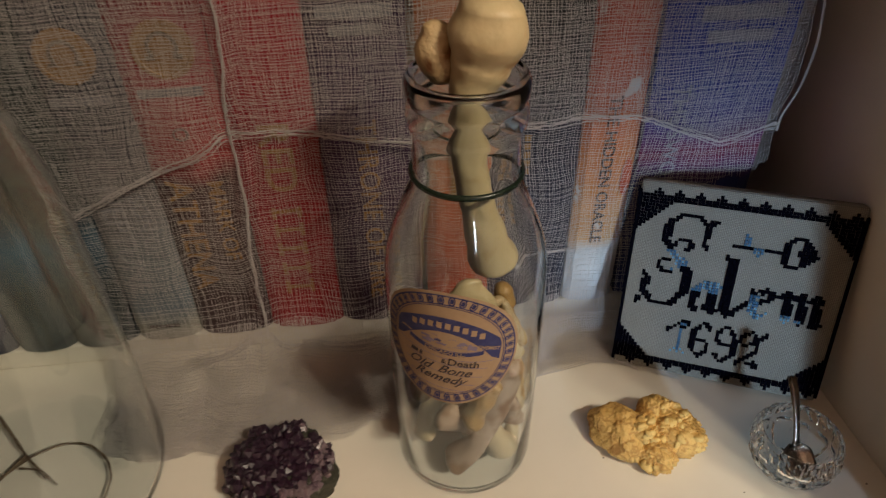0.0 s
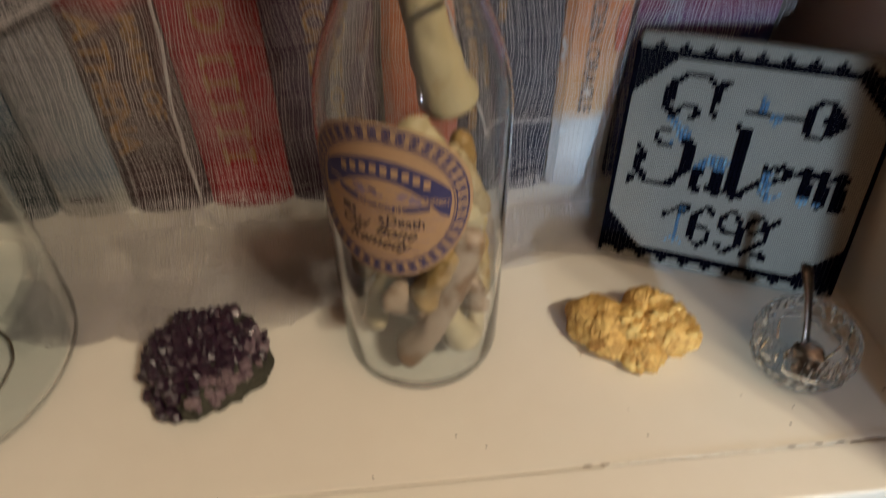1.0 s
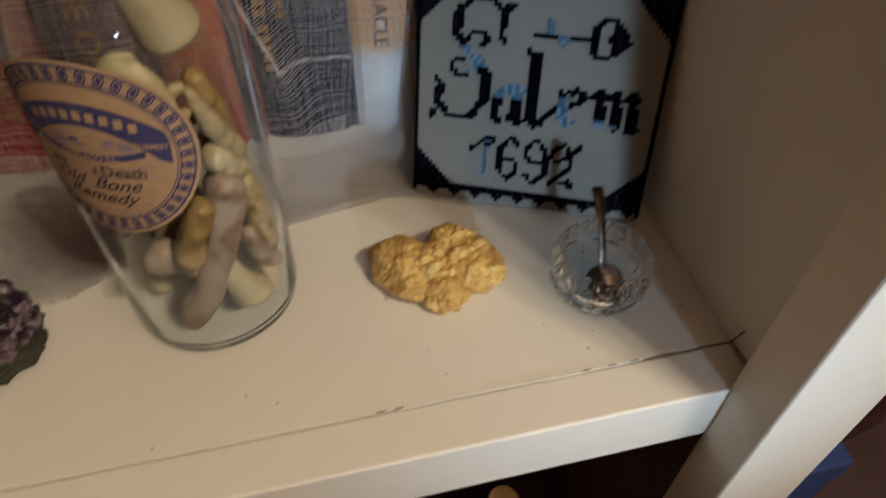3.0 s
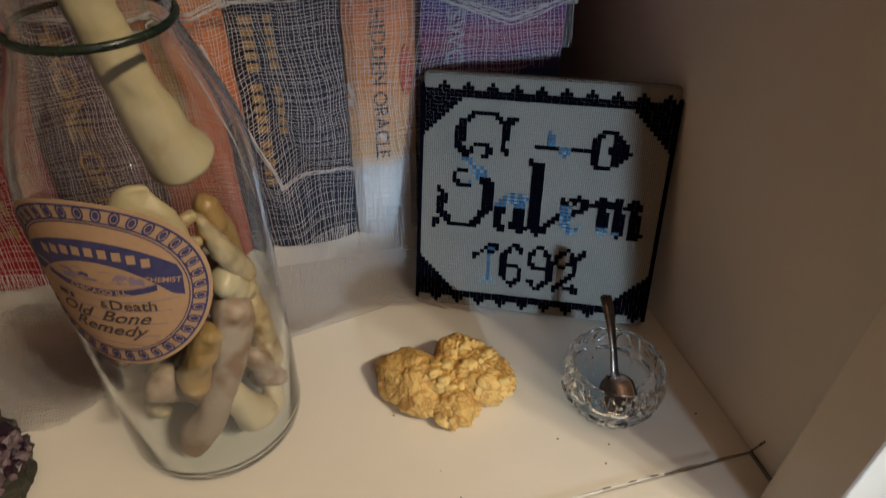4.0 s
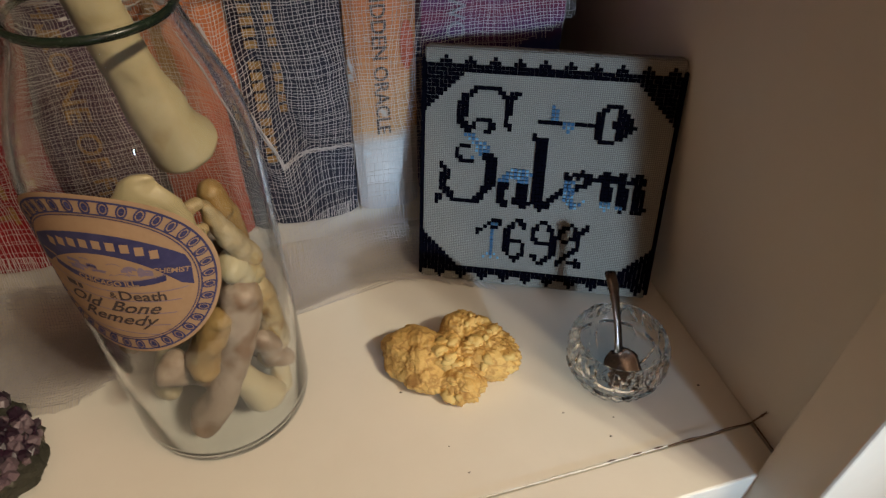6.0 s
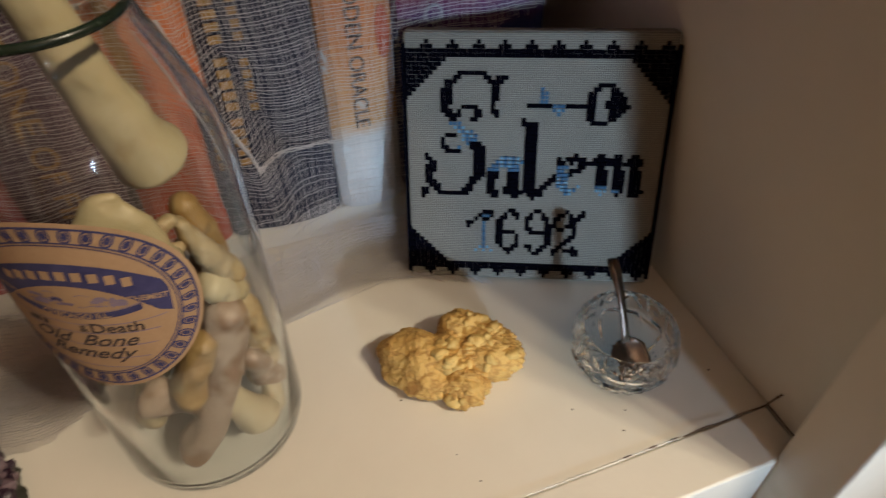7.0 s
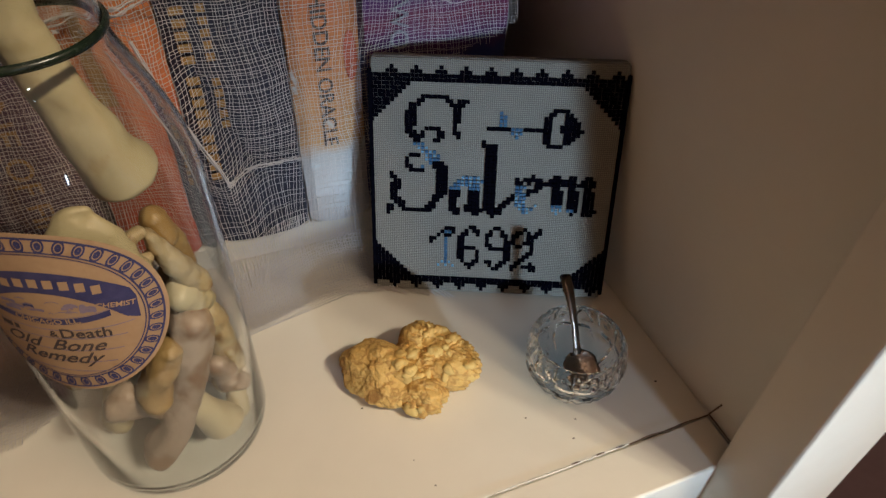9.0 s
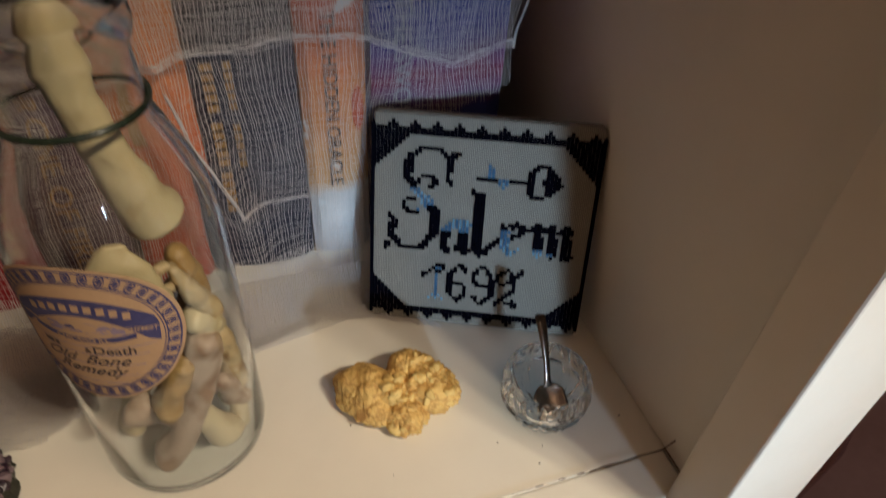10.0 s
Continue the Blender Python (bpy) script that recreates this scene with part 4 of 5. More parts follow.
for k in range(26):
    # engraved view under the arch: hill, roofs and trees as short strokes
    x = -0.0135 + 0.027 * rnd7.random()
    y = 0.0030 + 0.0070 * rnd7.random() * (1 - (x / 0.0165) ** 2)
    w, h = rnd7.uniform(0.0006, 0.0024), rnd7.choice((0.0003, 0.0004, 0.0009, 0.0014))
    label_strip("picture_stroke", [(x - w, x + w, y, y + h, rnd7.uniform(0.0002, 0.0009))], BLUEINK if h > 0.001 and abs(x) < 0.005 else MAUVEINK, 0.00017 + 0.000002 * k)
label_strip("ribbon", [(-0.0185, 0.0185, 0.0008, 0.0034, -0.0026)], BLUEINK, 0.00015)
label_strip("ribbon_edge", [(-0.0185, 0.0185, 0.0036, 0.0039, -0.0026)], MAUVEINK, 0.00015)
for k in range(9):
    x = -0.0165 + 0.0041 * k
    label_strip("name_bar", [(x - 0.0013, x + 0.0013, 0.0148 - 14.4 * x * x, 0.0184 - 14.4 * x * x, 0)], LABELPAPER, 0.00018)
label_text("CHICAGO ILL.", 0.0031, 0.0, -0.0005, LABELPAPER, bold=0.00006, arc=-0.066)
label_text("CHEMIST", 0.0029, 0.0205, 0.0050, LABELPAPER, bold=0.00005, tilt=radians(-9))
label_strip("ribbon_stroke", [(-0.0240, -0.0175, 0.0045, 0.0053, 0.0004)], LABELPAPER, 0.00018)
for x0, x1, y0, b in ((-0.020, 0.022, -0.0086, 0), (-0.020, 0.020, -0.0146, 0), (-0.016, 0.017, -0.0205, 0), (-0.025, 0.025, -0.0034, -0.0012), (-0.012, 0.013, -0.0255, 0)):
    label_strip("ruled_line", [(x0, x1, y0, y0 + 0.0004, b)], MAUVEINK)
label_text("Death", 0.0062, 0.010, -0.0062, INK, bold=0.00008)
label_text("&", 0.0042, 0.0005, -0.0065, INK)
label_strip("small_bars", [(-0.017, -0.013, -0.0075, -0.005, 0), (-0.0122, -0.0105, -0.0075, -0.005, 0)], INK)
label_text("Old", 0.0078, -0.012, -0.0122, INK, shear=0.5, bold=0.00008)
label_text("Bone", 0.0078, 0.006, -0.0122, INK, shear=0.5, bold=0.00008)
label_text("Remedy", 0.0078, -0.001, -0.0185, INK, shear=0.5, bold=0.00008)

# ---- amethyst ----
am = thing("amethyst_cluster", (-0.1015, 0.272, 0.0), (0, 0, 0), "dark purple amethyst crystal cluster on grey geode crust", "mineral")
OUT = ((-180, 0.031), (-169, 0.031), (-149, 0.0315), (-116, 0.0335), (-95, 0.0385), (-60, 0.0305), (-28, 0.035), (-8, 0.034), (34, 0.0315), (64, 0.036), (91, 0.034), (103, 0.0265), (114, 0.037), (131, 0.034), (151, 0.034), (180, 0.031))


def outline(a):
    """The stone's outline, with a notch at the back and a point in front."""
    return float(np.interp((math.degrees(a) + 180) % 360 - 180, [d for d, _ in OUT], [r for _, r in OUT]))


bm = bmesh.new()
bmesh.ops.create_icosphere(bm, subdivisions=5, radius=1.0)
for v in bm.verts:
    a = math.atan2(v.co.y, v.co.x)
    r = outline(a)
    n1 = noise.noise(v.co * 3.0) * 0.12 + noise.noise(v.co * 9) * 0.06
    wide = 0.86 + 0.10 * max(0.0, math.cos(a + 0.25)) ** 0.7 + n1
    v.co = Vector((v.co.x * r * wide, v.co.y * r * wide, max(0.0003, 0.009 + 0.0115 * v.co.z * (1 + n1))))
part("geode_crust", bm, GEODE, am, "grey-green rough geode crust")
rnd2 = random.Random(12)


def point_bm(bm, base, axis, r, h):
    """A six-sided quartz point."""
    q = Vector(axis).to_track_quat("Z", "Y").to_matrix()
    a0 = rnd2.uniform(0, 1)
    lo = [bm.verts.new(Vector(base) + q @ Vector((r * math.cos(a0 + k * math.pi / 3), r * math.sin(a0 + k * math.pi / 3), -0.004))) for k in range(6)]
    mid = [bm.verts.new(Vector(base) + q @ Vector((r * 0.92 * math.cos(a0 + k * math.pi / 3), r * 0.92 * math.sin(a0 + k * math.pi / 3), h * rnd2.uniform(0.35, 0.6)))) for k in range(6)]
    tip = bm.verts.new(Vector(base) + q @ Vector((rnd2.uniform(-0.2, 0.2) * r, rnd2.uniform(-0.2, 0.2) * r, h)))
    for k in range(6):
        n = (k + 1) % 6
        bm.faces.new((lo[k], lo[n], mid[n], mid[k]))
        bm.faces.new((mid[k], mid[n], tip))


for i in range(330):
    a = rnd2.uniform(0, 2 * math.pi)
    f = math.sqrt(rnd2.random())
    r = outline(a) * f * 0.95
    z = 0.004 + 0.018 * math.sqrt(max(0, 1 - f * f)) + 0.003 * noise.noise(Vector((r * 80 * math.cos(a), r * 80 * math.sin(a), 0)))
    axis = Vector((math.cos(a) * f * 0.9 + rnd2.uniform(-0.35, 0.35), math.sin(a) * f * 0.9 + rnd2.uniform(-0.35, 0.35), 0.9))
    deg = (math.degrees(a) + 180) % 360 - 180
    rim = -100 < deg < 68
    if rim and f > 0.93:
        continue
    pale = rim and f > 0.58
    bm = bmesh.new()
    point_bm(bm, (r * math.cos(a), r * math.sin(a), z), axis, rnd2.uniform(0.0024, 0.0048) * (0.8 if pale else 1), rnd2.uniform(0.003, 0.0062))
    part("crystal_point", bm, PALEAMETHYST if pale and rnd2.random() < 0.75 else AMETHYST, am)

# ---- stitched panel ----
CELL, S_W, S_H = 0.127 / 62, 0.1275, 0.131
ex, ez = Vector((0.9023, -0.4302, 0.0282)), Vector((0.1019, 0.2764, 0.9556))
ey = ez.cross(ex)
panel = thing("stitched_panel", label="square cross-stitch panel leaning in the shelf corner", category="sign")
sm = Matrix((ex, ey, ez)).transposed().to_4x4()
sm.translation = Vector((0.1202, 0.3368, 0.0015))
panel.matrix_world = sm
bm = box_bm(0, S_W, 0, 0.0105, 0, S_H, 0.0022, 3)
bmesh.ops.subdivide_edges(bm, edges=[e for e in bm.edges if e.calc_length() > 0.05], cuts=14, use_grid_fill=True)
for v in bm.verts:
    if v.co.y < 0.001:
        v.co.y += 0.0006 * math.cos((v.co.x / S_W - 0.5) * 3) * math.cos((v.co.z / S_H - 0.5) * 3) - 0.0003
part("canvas", bm, LINEN, panel, "grey-white evenweave fabric stretched on a square block")


def stitches(name, rows, col, row, label=""):
    """Raised thread crosses on the fabric grid: # black, b blue, c pale, one mesh a motif."""
    bm = bmesh.new()
    rr = random.Random(name + str(col))
    corners = ((-1, -1), (1, -1), (1, 1), (-1, 1))
    for j, line in enumerate(rows):
        for i, ch in enumerate(line):
            if ch in "#bc":
                x, z = (col + i + 0.5) * CELL, 0.127 - (row + j + 0.5) * CELL
                h = CELL * (0.54 if ch == "#" else 0.45 if ch == "b" else 0.36)
                d = rr.uniform(-0.00010, 0.00010)
                v = [bm.verts.new((x + sx * h + d, 0.0003, z + sz * h + d)) for sx, sz in corners]
                w = [bm.verts.new((x + sx * h * 0.78 + d, -0.00075, z + sz * h * 0.78)) for sx, sz in corners]
                c = bm.verts.new((x, -0.00055, z))
                for k in range(4):
                    n2 = (k + 1) % 4
                    for f in (bm.faces.new((v[k], v[n2], w[n2], w[k])), bm.faces.new((w[k], w[n2], c))):
                        f.material_index = "#bc".index(ch)
    return part(name, bm, [FLOSS, FLOSSBLUE, FLOSSPALE], panel, label, kind="stuff")


unit = ("  #   ", " ###  ")
toothed = [("   " + u * 10)[:62] for u in unit]
stitches("top_border", toothed + ["#" * 62, "#" * 62], 0, 0, "black toothed border")
stitches("bottom_border", ["#" * 62, "#" * 62] + toothed[::-1], 0, 57, "black toothed border")
tri = ["#" * k for k in range(10, 0, -1)]
stitches("corner", tri, 0, 4)
stitches("corner", [s.rjust(10) for s in tri], 52, 4)
stitches("corner", tri[::-1], 0, 47)
stitches("corner", [s.rjust(10) for s in tri[::-1]], 52, 47)
for x0, x1 in ((-0.0009, 0.0012), (S_W - 0.0014, S_W + 0.0009)):
    part("side_edge", box_bm(x0, x1, -0.0006, 0.0100, 0.003, S_H - 0.006, 0.0006, 2), FLOSS, panel, "black stitched side edge")
stitches("letter", [
    "         #######     ",
    "        ##     ## ###",
    "      ###       ####  ",
    "      ##         ##  ",
    "     ###         ##  ",
    "     ###         ##  ",
    "     ###         ##  ",
    "     ###         #   ",
    "     ##   ####   #   ",
    "     ### #   ##  ##  ",
    "      ####   ##   #  ",
    "       ##   ##       ",
    "       bbb           ",
    "        cbc          ",
    "         cbcb        ",
    "      ### cbcb       ",
    "     #    cbbb       ",
    "     #     b###      ",
    "     ##  b  ####     ",
    "      ####   ###     ",
    " #           ###     ",
    " ##          ###     ",
    "  ##         ###     ",
    " ###         ###     ",
    " ###         ###     ",
    " ##          ###     ",
    " ##         ###      ",
    " ###        ##       ",
    "  ###      ##        ",
    "## ##     ###        ",
    "##  ########         ",
    "#                    "], 3.6, 7, "black letter S with blue stitches")
stitches("letter", [
    "   cbcbc ",
    "  bcbcbcb",
    " bbcbcbb ",
    "bbb  bbb ",
    "###  ### ",
    "###  ### ",
    "##   ### ",
    "##   ### ",
    "##  #### #",
    "### #####",
    " ##   ## "], 20, 27.5, "letter a shading from pale blue to black")
stitches("letter", ["#     ", "####  "] + [" ###   "] * 12 + [" ###    #", " ###   ##", " ###  ## ", " ### ##  ", " #####  ", "  ####  ", "   #    "], 28, 18, "tall black letter l")
stitches("letter", [
    "    #   ",
    "# ##### ",
    "## # ###",
    "bbb  ## ",
    "bb ###  ",
    "bbb#    ",
    "cbb     ",
    "cbc     ",
    "bcb  c  ",
    " cbcb   ",
    "  bc    "], 37, 26.5, "letter e shading from black to pale blue")
stitches("letter", [
    "  ##  ##  ##  ",
    " ####### #### ",
    "############# ",
    "  ##  ##  ##  ",
    "  ### ### ### ",
    "  ### ### ### ",
    "  ### ### ### ",
    "  ### ### ### ",
    "  bbb ### ### ",
    "  ccc bb# ####",
    "   c   #  ### "], 44.5, 26.5, "black letter m")
stitches("digit", ["    ###", "   #bb#", "  # ##", "##  b ", "#   b ", "    b ", "    b ", "    b ", "    b ", "    b ", "   cbc ", "  c c c"], 15, 42, "digit 1 fading to pale blue")
stitches("digit", ["   ## ", "  # ##", " ##  #", "##    ", "##    ", "##    ", "##### ", "##   #", "##   #", "##   #", " #  ##", "  ### ", "   #  "], 22.5, 41.5, "black digit 6")
stitches("digit", ["  ##  ", " #  # ", "##  ##", "#    #", "#    ##", "##   ##", " ######", "     ##", "     ##", "     ##", "##  ## ", " # ##  ", "  ##   "], 30, 41.5, "black digit 9")
stitches("digit", ["   #   #", " ## # ##", "##  ### ", "#   ##  ", "#  ###  ", " ##  #  ", "     #  ", "    ##  ", "   ##   ", "  ##    ", " ##  #  ", "## #### ", "#    ## "], 37, 41.5, "black digit 2")
stitches("key", [
    "                ####    ",
    "   b           ##  ##   ",
    "   bb         ##   ###  ",
    "   bb         ##   #### ",
    "   bb         ##  ##### ",
    "######bbb#######  ######",
    "      bcb     ##   #### ",
    "       b      ##   ###  ",
    "              ##   ##   ",
    "               ####     "], 29, 9.5, "black and blue key motif")

# ---- golden lump ----
bm = bmesh.new()
bmesh.ops.create_icosphere(bm, subdivisions=7, radius=1.0)
lobes = [(Vector((-0.0165, 0.0020, 0.0105)), 0.0190, 0.0125), (Vector((-0.0230, 0.0060, 0.0090)), 0.0130, 0.0110), (Vector((0.0085, 0.0185, 0.0140)), 0.0140, 0.0125), (Vector((0.0225, 0.0050, 0.0110)), 0.0165, 0.0125),
         (Vector((0.0080, -0.0120, 0.0075)), 0.0130, 0.0100), (Vector((0.0030, 0.0030, 0.0105)), 0.0185, 0.0115), (Vector((-0.0090, -0.0065, 0.0080)), 0.0150, 0.0095)]
for v in bm.verts:
    d = v.co.normalized()
    far = 0.0
    for c, r, h in lobes:
        # the ray from the centre to the far side of the lobe
        o = Vector((0, 0, 0.010)) - c
        s = Vector((1 / r, 1 / r, 1 / h))
        dd, oo = Vector((d.x * s.x, d.y * s.y, d.z * s.z)), Vector((o.x * s.x, o.y * s.y, o.z * s.z))
        a, b2, c2 = dd.dot(dd), 2 * oo.dot(dd), oo.dot(oo) - 1
        disc = b2 * b2 - 4 * a * c2
        if disc > 0:
            far = max(far, (-b2 + math.sqrt(disc)) / (2 * a))
    p = d * far + Vector((0, 0, 0.010))
    right = max(0.0, min(1.0, (p.x + 0.008) / 0.016))
    n1 = (0.3 + 0.7 * right) * (0.0085 * (abs(noise.noise(p * 80)) - 0.18) + 0.0045 * abs(noise.noise(p * 190 + Vector((3, 1, 7)))) + 0.0022 * abs(noise.noise(p * 420)))
    cell, _ = noise.voronoi(p * (105 - 25 * (1 - right)) + 0.35 * noise.noise_vector(p * 160))
    cleft = max(0.0, min(1.0, (cell[1] - cell[0]) * 2.6))
    n1 = 0.5 * n1 + (0.25 + 0.75 * right) * 0.0026 * (cleft ** 0.6 - 0.6)
    fine, _ = noise.voronoi(p * 310)
    n1 += (0.25 + 0.75 * right) * 0.0013 * min(1.0, (fine[1] - fine[0]) * 2.2)
    n1 += 0.0060 * noise.noise(p * 60 + Vector((5, 5, 1))) + 0.0010 * abs(noise.noise(p * 260))
    p = p + d * n1
    v.co = Vector((p.x, p.y, max(0.0002 + 0.002 * abs(noise.noise(p * 120)), p.z)))
bm.normal_update()
spots = [(v.co.copy(), v.normal.copy()) for v in bm.verts if v.normal.z > -0.15]
lump = thing("resin_lump", label="crusty golden yellow lump of resin on the shelf", category="mineral")
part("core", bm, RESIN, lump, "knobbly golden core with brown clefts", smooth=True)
rnd3 = random.Random(21)
chunks = []
for k in range(8):
    bm = bmesh.new()
    bmesh.ops.create_icosphere(bm, subdivisions=2, radius=1.0)
    for v in bm.verts:
        v.co *= 1 + 0.55 * noise.noise(v.co * 1.1 + Vector((k * 5, 0, 0))) + 0.22 * noise.noise(v.co * 2.6 + Vector((0, k * 3, 0)))
        v.co.z *= 0.72
    me = bpy.data.meshes.new("crumb")
    bm.to_mesh(me)
    bm.free()
    me.shade_smooth()
    me.materials.append(RESINCRUMB)
    chunks.append(me)
for i in range(64):
    co, nor = rnd3.choice(spots)
    while co.x < -0.004 or (co.x < 0.004 and rnd3.random() < 0.6):
        co, nor = rnd3.choice(spots)
    size = rnd3.choice((0.0015, 0.0022, 0.0029, 0.0036, 0.0044)) * rnd3.uniform(0.85, 1.15)
    c = new("crumb", chunks[i % 8])
    c.parent = lump
    turn = nor.to_track_quat("Z", "Y").to_matrix().to_4x4() @ pose(0, 0, 0, rnd3.uniform(-25, 25), rnd3.uniform(-25, 25), rnd3.uniform(0, 360))
    low = co - nor * size * 0.52
    low.z = max(low.z, size * 0.45)
    c.matrix_local = Matrix.Translation(low) @ turn @ Matrix.Diagonal((size, size * rnd3.uniform(0.6, 1.0), size, 1))
lump.matrix_world = pose(0.1165, 0.2705, 0, 0, 0, -20) @ Matrix.Diagonal((0.90, 0.80, 0.92, 1))

# ---- crystal cellar and spoon ----
CX, CY = 0.1945, 0.2425
cellar = thing("crystal_cellar", (CX, CY, 0), label="small round cut crystal salt cellar", category="bowl")
bm = bmesh.new()
steps, prof = 72, [(0.0, 0.0008), (0.011, 0.0006), (0.0135, 0.0012), (0.0175, 0.005), (0.0215, 0.010), (0.0240, 0.016), (0.0248, 0.022), (0.0242, 0.028), (0.0226, 0.0325), (0.0212, 0.0340),
                   (0.0203, 0.0334), (0.0218, 0.028), (0.0224, 0.022), (0.0215, 0.016), (0.0190, 0.0105), (0.0150, 0.0065), (0.009, 0.0044), (0.0, 0.004)]
bm = lathe_bm(prof, steps)
bmesh.ops.subdivide_edges(bm, edges=[e for e in bm.edges if e.calc_length() > 0.003], cuts=1, use_grid_fill=True)
for v in bm.verts:
    r, a = math.hypot(v.co.x, v.co.y), math.atan2(v.co.y, v.co.x)
    outside = r > 0.0216 or (v.co.z < 0.0045 and r > 0.003) or (r > 0.012 and v.co.z < 0.16 * r * 6 - 0.0075)
    if outside and v.co.z < 0.0325:
        sec = 2 * math.pi / 6
        f = ((a / sec) % 1.0) - 0.5
        h = (v.co.z - 0.019) / 0.016
        g = min(abs(f * 2.6 - h), abs(f * 2.6 + h), abs(f) * 3.2, abs(h) * 1.1, abs(abs(f) - 0.5) * 3.0)
        k = 1 - 0.055 * max(0.0, 1 - g / 0.20)
        v.co.x *= k
        v.co.y *= k
        if v.co.z < 0.004 and r < 0.0125:
            v.co.z += 0.0016 * max(0, 1 - abs(((a / (math.pi / 4)) % 1.0) - 0.5) * 3)
ob = part("cut_bowl", bm, CRYSTAL, cellar, "clear crystal cut with stars and fans")
ob.visible_shadow = False
spoon = thing("salt_spoon", (0, 0, 0), label="tarnished silver salt shovel spoon resting in the cellar", category="spoon")
path = [(0.1985, 0.2705, 0.0482), (0.1985, 0.2690, 0.0495), (0.1982, 0.2640, 0.0460), (0.1978, 0.2570, 0.0385), (0.1974, 0.2510, 0.0305), (0.1970, 0.2465, 0.0232), (0.1967, 0.2440, 0.0190)]
part("handle", tube_bm(path, [0.0018, 0.0033, 0.0031, 0.0024, 0.0021, 0.0022, 0.0028], 12, squash=0.5), SILVER, spoon, smooth=True)
bm = bmesh.new()
rows = []
for i in range(11):
    t = i / 10
    row = []
    for j in range(13):
        s = j / 6 - 1
        wdt = 0.0092 * (math.sin(min(1, t * 2.2 + 0.22) * math.pi / 2))
        dip = 0.0034 * (1 - s * s) * math.sin(math.pi * min(1.0, 0.15 + t * 0.75))
        row.append(Vector((0.1964 + s * wdt, 0.2455 - 0.0165 * t + 0.0022 * t * (s * s), 0.0200 - 0.0085 * t - dip)))
    rows.append(row)
top = [[bm.verts.new(p) for p in r] for r in rows]
low = [[bm.verts.new(p - Vector((0, 0.0003, 0.0006))) for p in r] for r in rows]
for i in range(10):
    for j in range(12):
        bm.faces.new((top[i][j], top[i + 1][j], top[i + 1][j + 1], top[i][j + 1]))
        bm.faces.new((low[i][j], low[i][j + 1], low[i + 1][j + 1], low[i + 1][j]))
for i in range(10):
    bm.faces.new((top[i][0], low[i][0], low[i + 1][0], top[i + 1][0]))
    bm.faces.new((top[i][12], top[i + 1][12], low[i + 1][12], low[i][12]))
for j in range(12):
    bm.faces.new((top[10][j], low[10][j], low[10][j + 1], top[10][j + 1]))
    bm.faces.new((top[0][j], top[0][j + 1], low[0][j + 1], low[0][j]))
bmesh.ops.recalc_face_normals(bm, faces=bm.faces)
part("shovel_bowl", bm, SILVER, spoon, "shallow shovel-shaped silver bowl", True)

# ---- glass jar with dry stems ----
JX, JY = -0.246, 0.284
jar = thing("glass_jar", (JX, JY, 0), label="large clear glass jar holding a few dry stems", category="jar")
outer = [(0, 0.0015), (0.055, 0.0012), (0.066, 0.0008), (0.0715, 0.003), (0.0748, 0.008), (0.0760, 0.016), (0.0765, 0.06), (0.0765, 0.16), (0.0755, 0.19), (0.071, 0.215), (0.068, 0.235), (0.069, 0.240)]
inner = [(0.0672, 0.240), (0.0667, 0.235), (0.0698, 0.2145), (0.0743, 0.19), (0.0754, 0.16), (0.0754, 0.06), (0.0749, 0.016), (0.0736, 0.0086), (0.0705, 0.0042), (0.066, 0.0026), (0.055, 0.0026), (0, 0.0028)]
ob = part("glass_body", lathe_bm(outer + inner, 96), CLEAR, jar, "", True)
ob.visible_shadow = False


def stem(points, r, label):
    fine = []
    for i in range(len(points) - 1):
        for k in range(6):
            fine.append(Vector(points[i]).lerp(Vector(points[i + 1]), k / 6))
    fine.append(Vector(points[-1]))
    for _ in range(3):
        fine = [fine[0]] + [(a + 2 * b + c) / 4 for a, b, c in zip(fine, fine[1:], fine[2:])] + [fine[-1]]
    ob = part("dry_stem", tube_bm(fine, [r * (1 - 0.4 * i / len(fine)) + r * 0.15 * math.sin(i * 1.7) for i in range(len(fine))], 7), TWIG, None, smooth=True)
    return tagged(ob, label, "stem", "dry stems in the jar")


stem([(-0.268, 0.292, 0.0045), (-0.253, 0.306, 0.006), (-0.236, 0.312, 0.007), (-0.220, 0.309, 0.008), (-0.206, 0.297, 0.008), (-0.200, 0.284, 0.007), (-0.201, 0.268, 0.006), (-0.208, 0.252, 0.0045), (-0.222, 0.240, 0.0042)], 0.00085, "thin curled brown dry stem in the glass jar")
stem([(-0.290, 0.345, 0.020), (-0.268, 0.320, 0.012), (-0.252, 0.301, 0.0085), (-0.231, 0.283, 0.0065)], 0.0011, "straight dark dry stem in the glass jar")
stem([(-0.254, 0.303, 0.0100), (-0.268, 0.284, 0.0075), (-0.285, 0.262, 0.0065)], 0.0010, "forked dark dry stem in the glass jar")
stem([(-0.256, 0.296, 0.0082), (-0.245, 0.294, 0.0082), (-0.238, 0.287, 0.0078)], 0.0007, "short broken dry stem in the glass jar")

# ---- lower shelf ----
LZ0 = -0.40


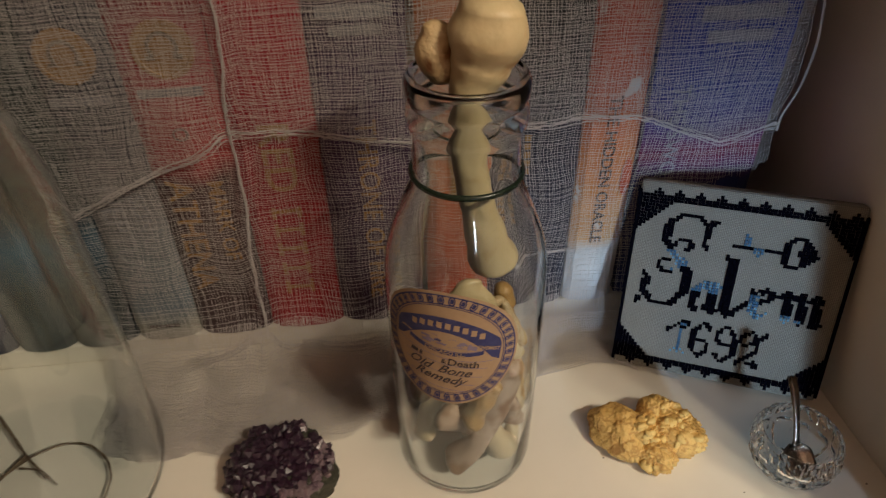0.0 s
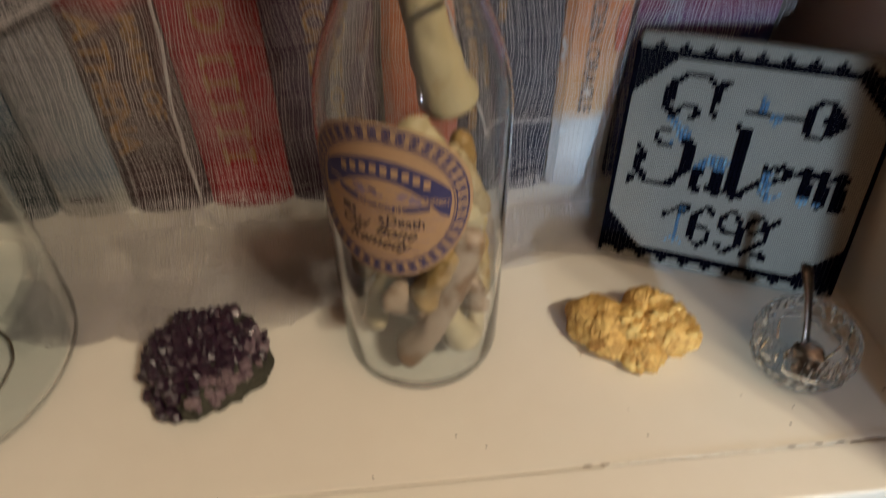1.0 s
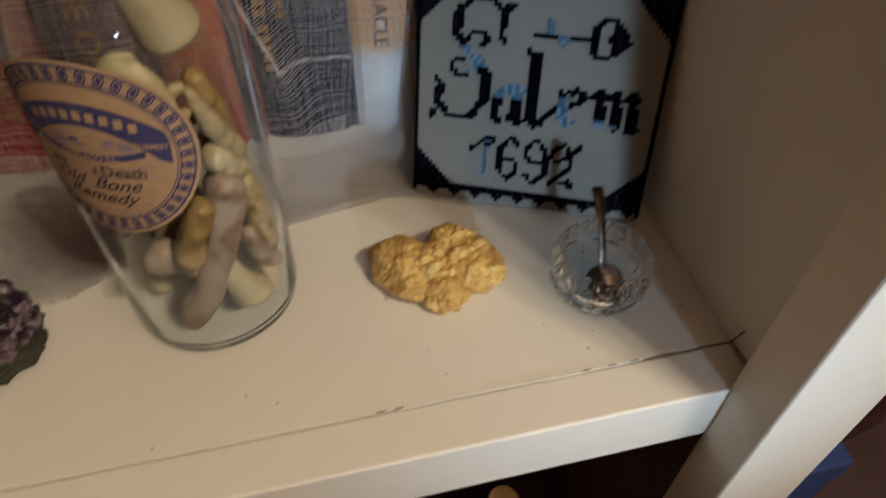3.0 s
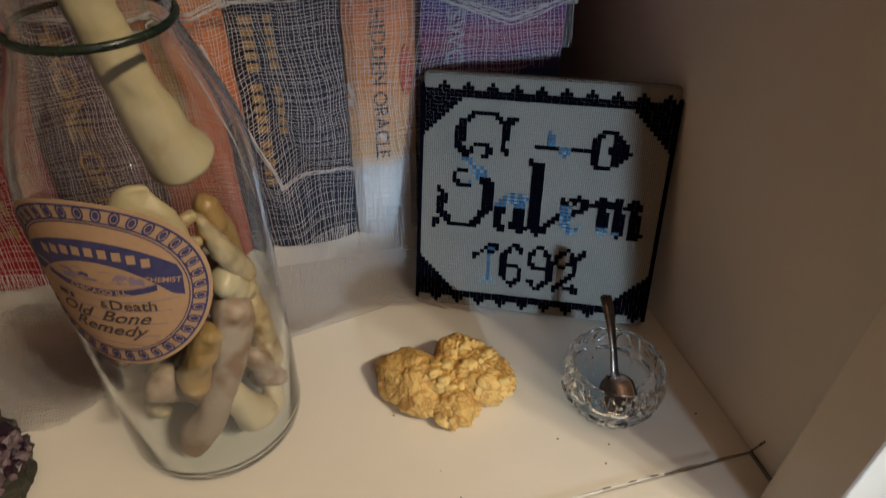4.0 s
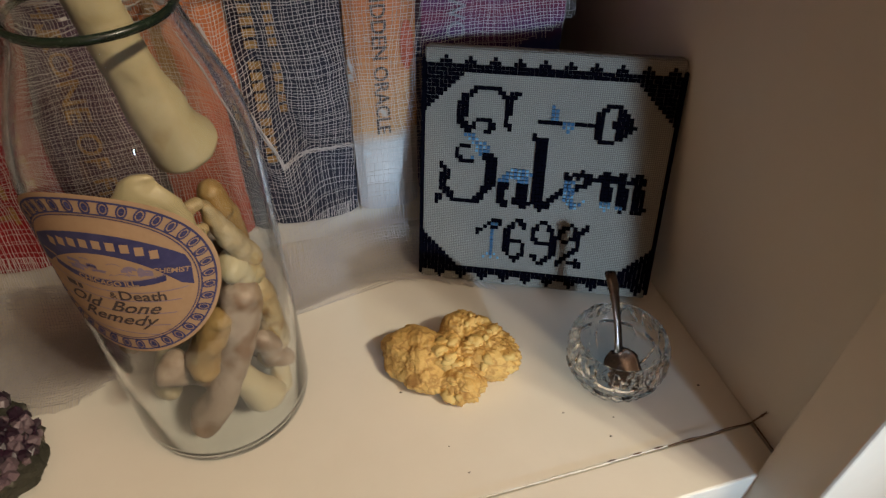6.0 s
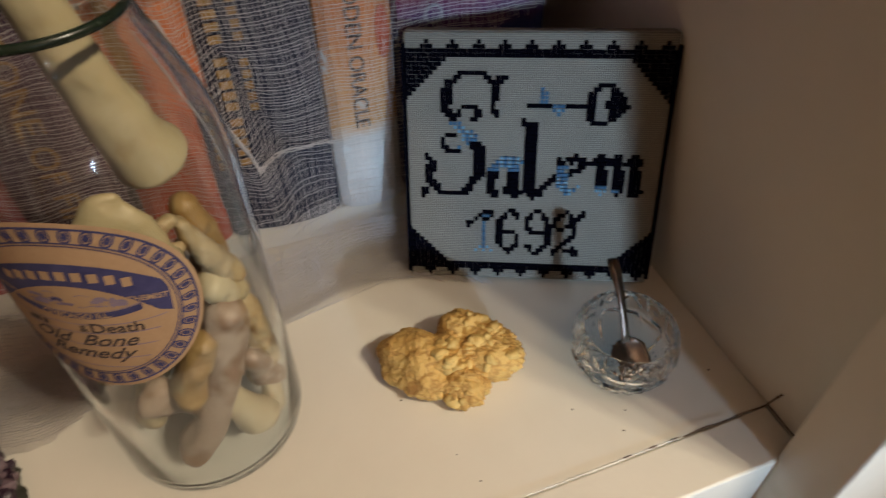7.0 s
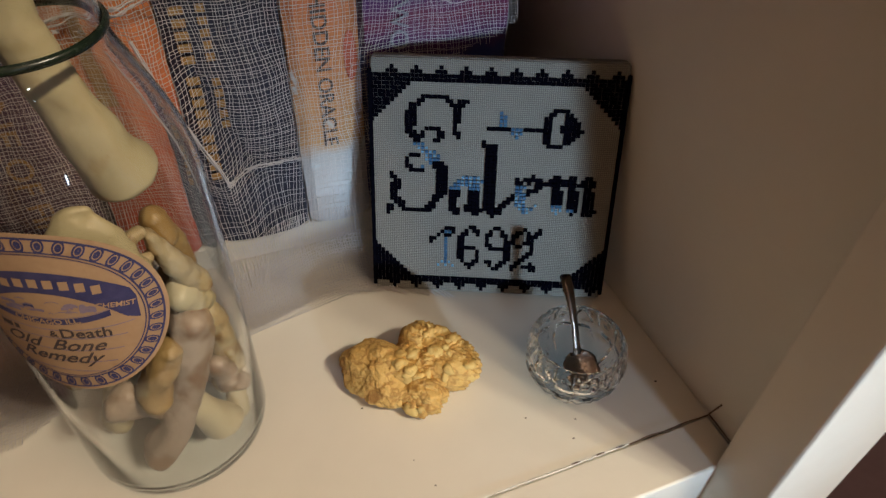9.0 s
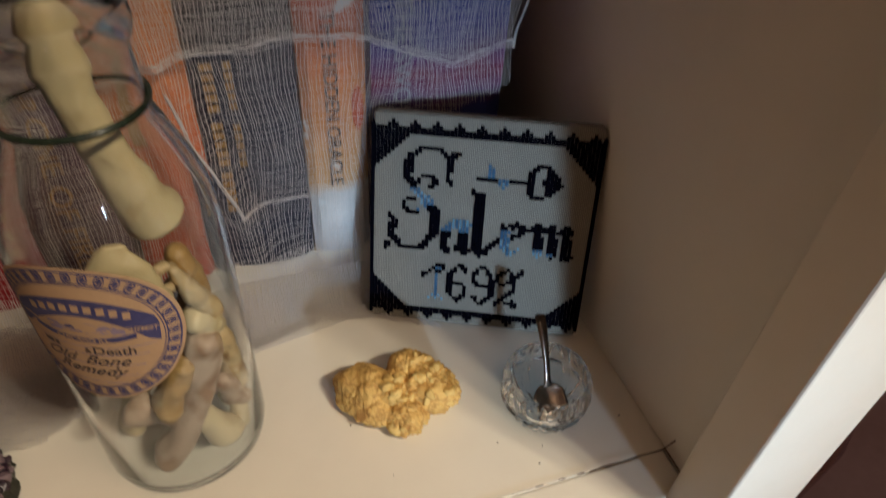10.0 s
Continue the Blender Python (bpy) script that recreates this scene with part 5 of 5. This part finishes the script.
def cork_bottle(x, y, h, r):
    ob = thing("blue_bottle", (x, y, LZ0), label="dark cobalt blue glass bottle with cork stopper", category="bottle")
    part("glass_body", lathe_bm([(0, 0.001), (r * 0.92, 0.001), (r, 0.006), (r, h * 0.62), (r * 0.88, h * 0.72), (r * 0.5, h * 0.82), (r * 0.42, h * 0.86), (r * 0.42, h * 0.95), (r * 0.5, h * 0.96), (r * 0.5, h), (0, h)], 48), COBALT, ob, smooth=True)
    bm = lathe_bm([(0, h - 0.004), (r * 0.36, h - 0.004), (r * 0.44, h + 0.012), (r * 0.40, h + 0.015), (0, h + 0.016)], 28)
    part("cork", bm, CORK, ob, "tan cork stopper")


cork_bottle(0.172, 0.252, 0.115, 0.030)
gj = thing("small_glass_jar", (0.005, 0.255, LZ0), label="small round glass jar of pale shells", category="jar")
ob = part("glass_body", lathe_bm([(0, 0.001), (0.03, 0.001), (0.040, 0.02), (0.043, 0.06), (0.040, 0.10), (0.030, 0.13), (0.026, 0.14), (0.024, 0.14), (0.028, 0.128), (0.038, 0.10), (0.041, 0.06), (0.038, 0.02), (0.028, 0.004), (0, 0.004)], 48), CLEAR, gj, smooth=True)
ob.visible_shadow = False
for i, (x, y, z, r) in enumerate(((0.0, 0.0, 0.03, 0.026), (0.012, -0.004, 0.070, 0.020), (-0.010, 0.006, 0.075, 0.018), (0.004, 0.004, 0.100, 0.018))):
    bm = bmesh.new()
    bmesh.ops.create_icosphere(bm, subdivisions=4, radius=r)
    for v in bm.verts:
        v.co *= 1 + 0.18 * noise.noise(v.co * 90 + Vector((i * 4, 0, 0)))
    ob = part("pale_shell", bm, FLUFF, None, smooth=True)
    ob.location = (0.005 + x, 0.255 + y, LZ0 + 0.004 + z)
    tagged(ob, "pale shell in a small glass jar", "shell", "shells in the small jar")
bm = bmesh.new()
bmesh.ops.create_icosphere(bm, subdivisions=4, radius=0.03)
for v in bm.verts:
    v.co *= 1 + 0.25 * noise.noise(v.co * 60)
    v.co.z *= 2.0
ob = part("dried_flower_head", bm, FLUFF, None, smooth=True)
ob.location = (0.070, 0.262, LZ0 + 0.060)
tagged(ob, "cream coloured dried flower head on the lower shelf", "dried flower")
bj = thing("black_lidded_jar", (-0.092, 0.262, LZ0), label="tan jar with black lid on the lower shelf", category="jar")
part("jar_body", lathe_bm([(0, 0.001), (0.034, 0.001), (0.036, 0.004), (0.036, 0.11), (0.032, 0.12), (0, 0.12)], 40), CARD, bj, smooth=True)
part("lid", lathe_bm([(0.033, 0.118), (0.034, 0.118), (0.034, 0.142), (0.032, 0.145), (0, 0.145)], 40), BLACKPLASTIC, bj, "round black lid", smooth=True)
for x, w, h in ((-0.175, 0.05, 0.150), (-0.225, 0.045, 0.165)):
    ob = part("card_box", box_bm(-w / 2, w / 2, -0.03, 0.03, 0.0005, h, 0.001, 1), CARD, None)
    ob.location = (x, 0.265, LZ0)
    tagged(ob, "tan card box on the lower shelf", "box", "boxes on the lower shelf")

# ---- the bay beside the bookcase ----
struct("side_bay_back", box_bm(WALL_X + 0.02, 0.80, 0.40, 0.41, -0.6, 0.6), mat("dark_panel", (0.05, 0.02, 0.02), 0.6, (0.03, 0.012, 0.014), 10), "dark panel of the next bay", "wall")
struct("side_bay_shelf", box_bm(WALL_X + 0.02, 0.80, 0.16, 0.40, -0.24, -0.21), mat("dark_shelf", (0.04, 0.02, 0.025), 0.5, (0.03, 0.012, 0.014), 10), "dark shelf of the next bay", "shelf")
vase = thing("maroon_vase", (0.365, 0.240, -0.21), label="dark maroon glazed vase on the next shelf", category="vase")
part("vase_body", lathe_bm([(0, 0.001), (0.035, 0.001), (0.045, 0.03), (0.058, 0.10), (0.060, 0.16), (0.050, 0.21), (0.030, 0.25), (0.026, 0.28), (0.032, 0.30), (0.028, 0.30), (0.022, 0.28), (0, 0.25)], 56), MAROON, vase, smooth=True)
bb = thing("blue_cloth_box", (0.318, 0.195, -0.21), label="deep blue cloth covered box on the next shelf", category="box")
part("box_body", box_bm(-0.028, 0.028, -0.03, 0.03, 0.0005, 0.085, 0.002, 2), BLUECLOTH, bb)
part("box_lid", box_bm(-0.0295, 0.0295, -0.0315, 0.0315, 0.086, 0.108, 0.002, 2), BLUECLOTH, bb)
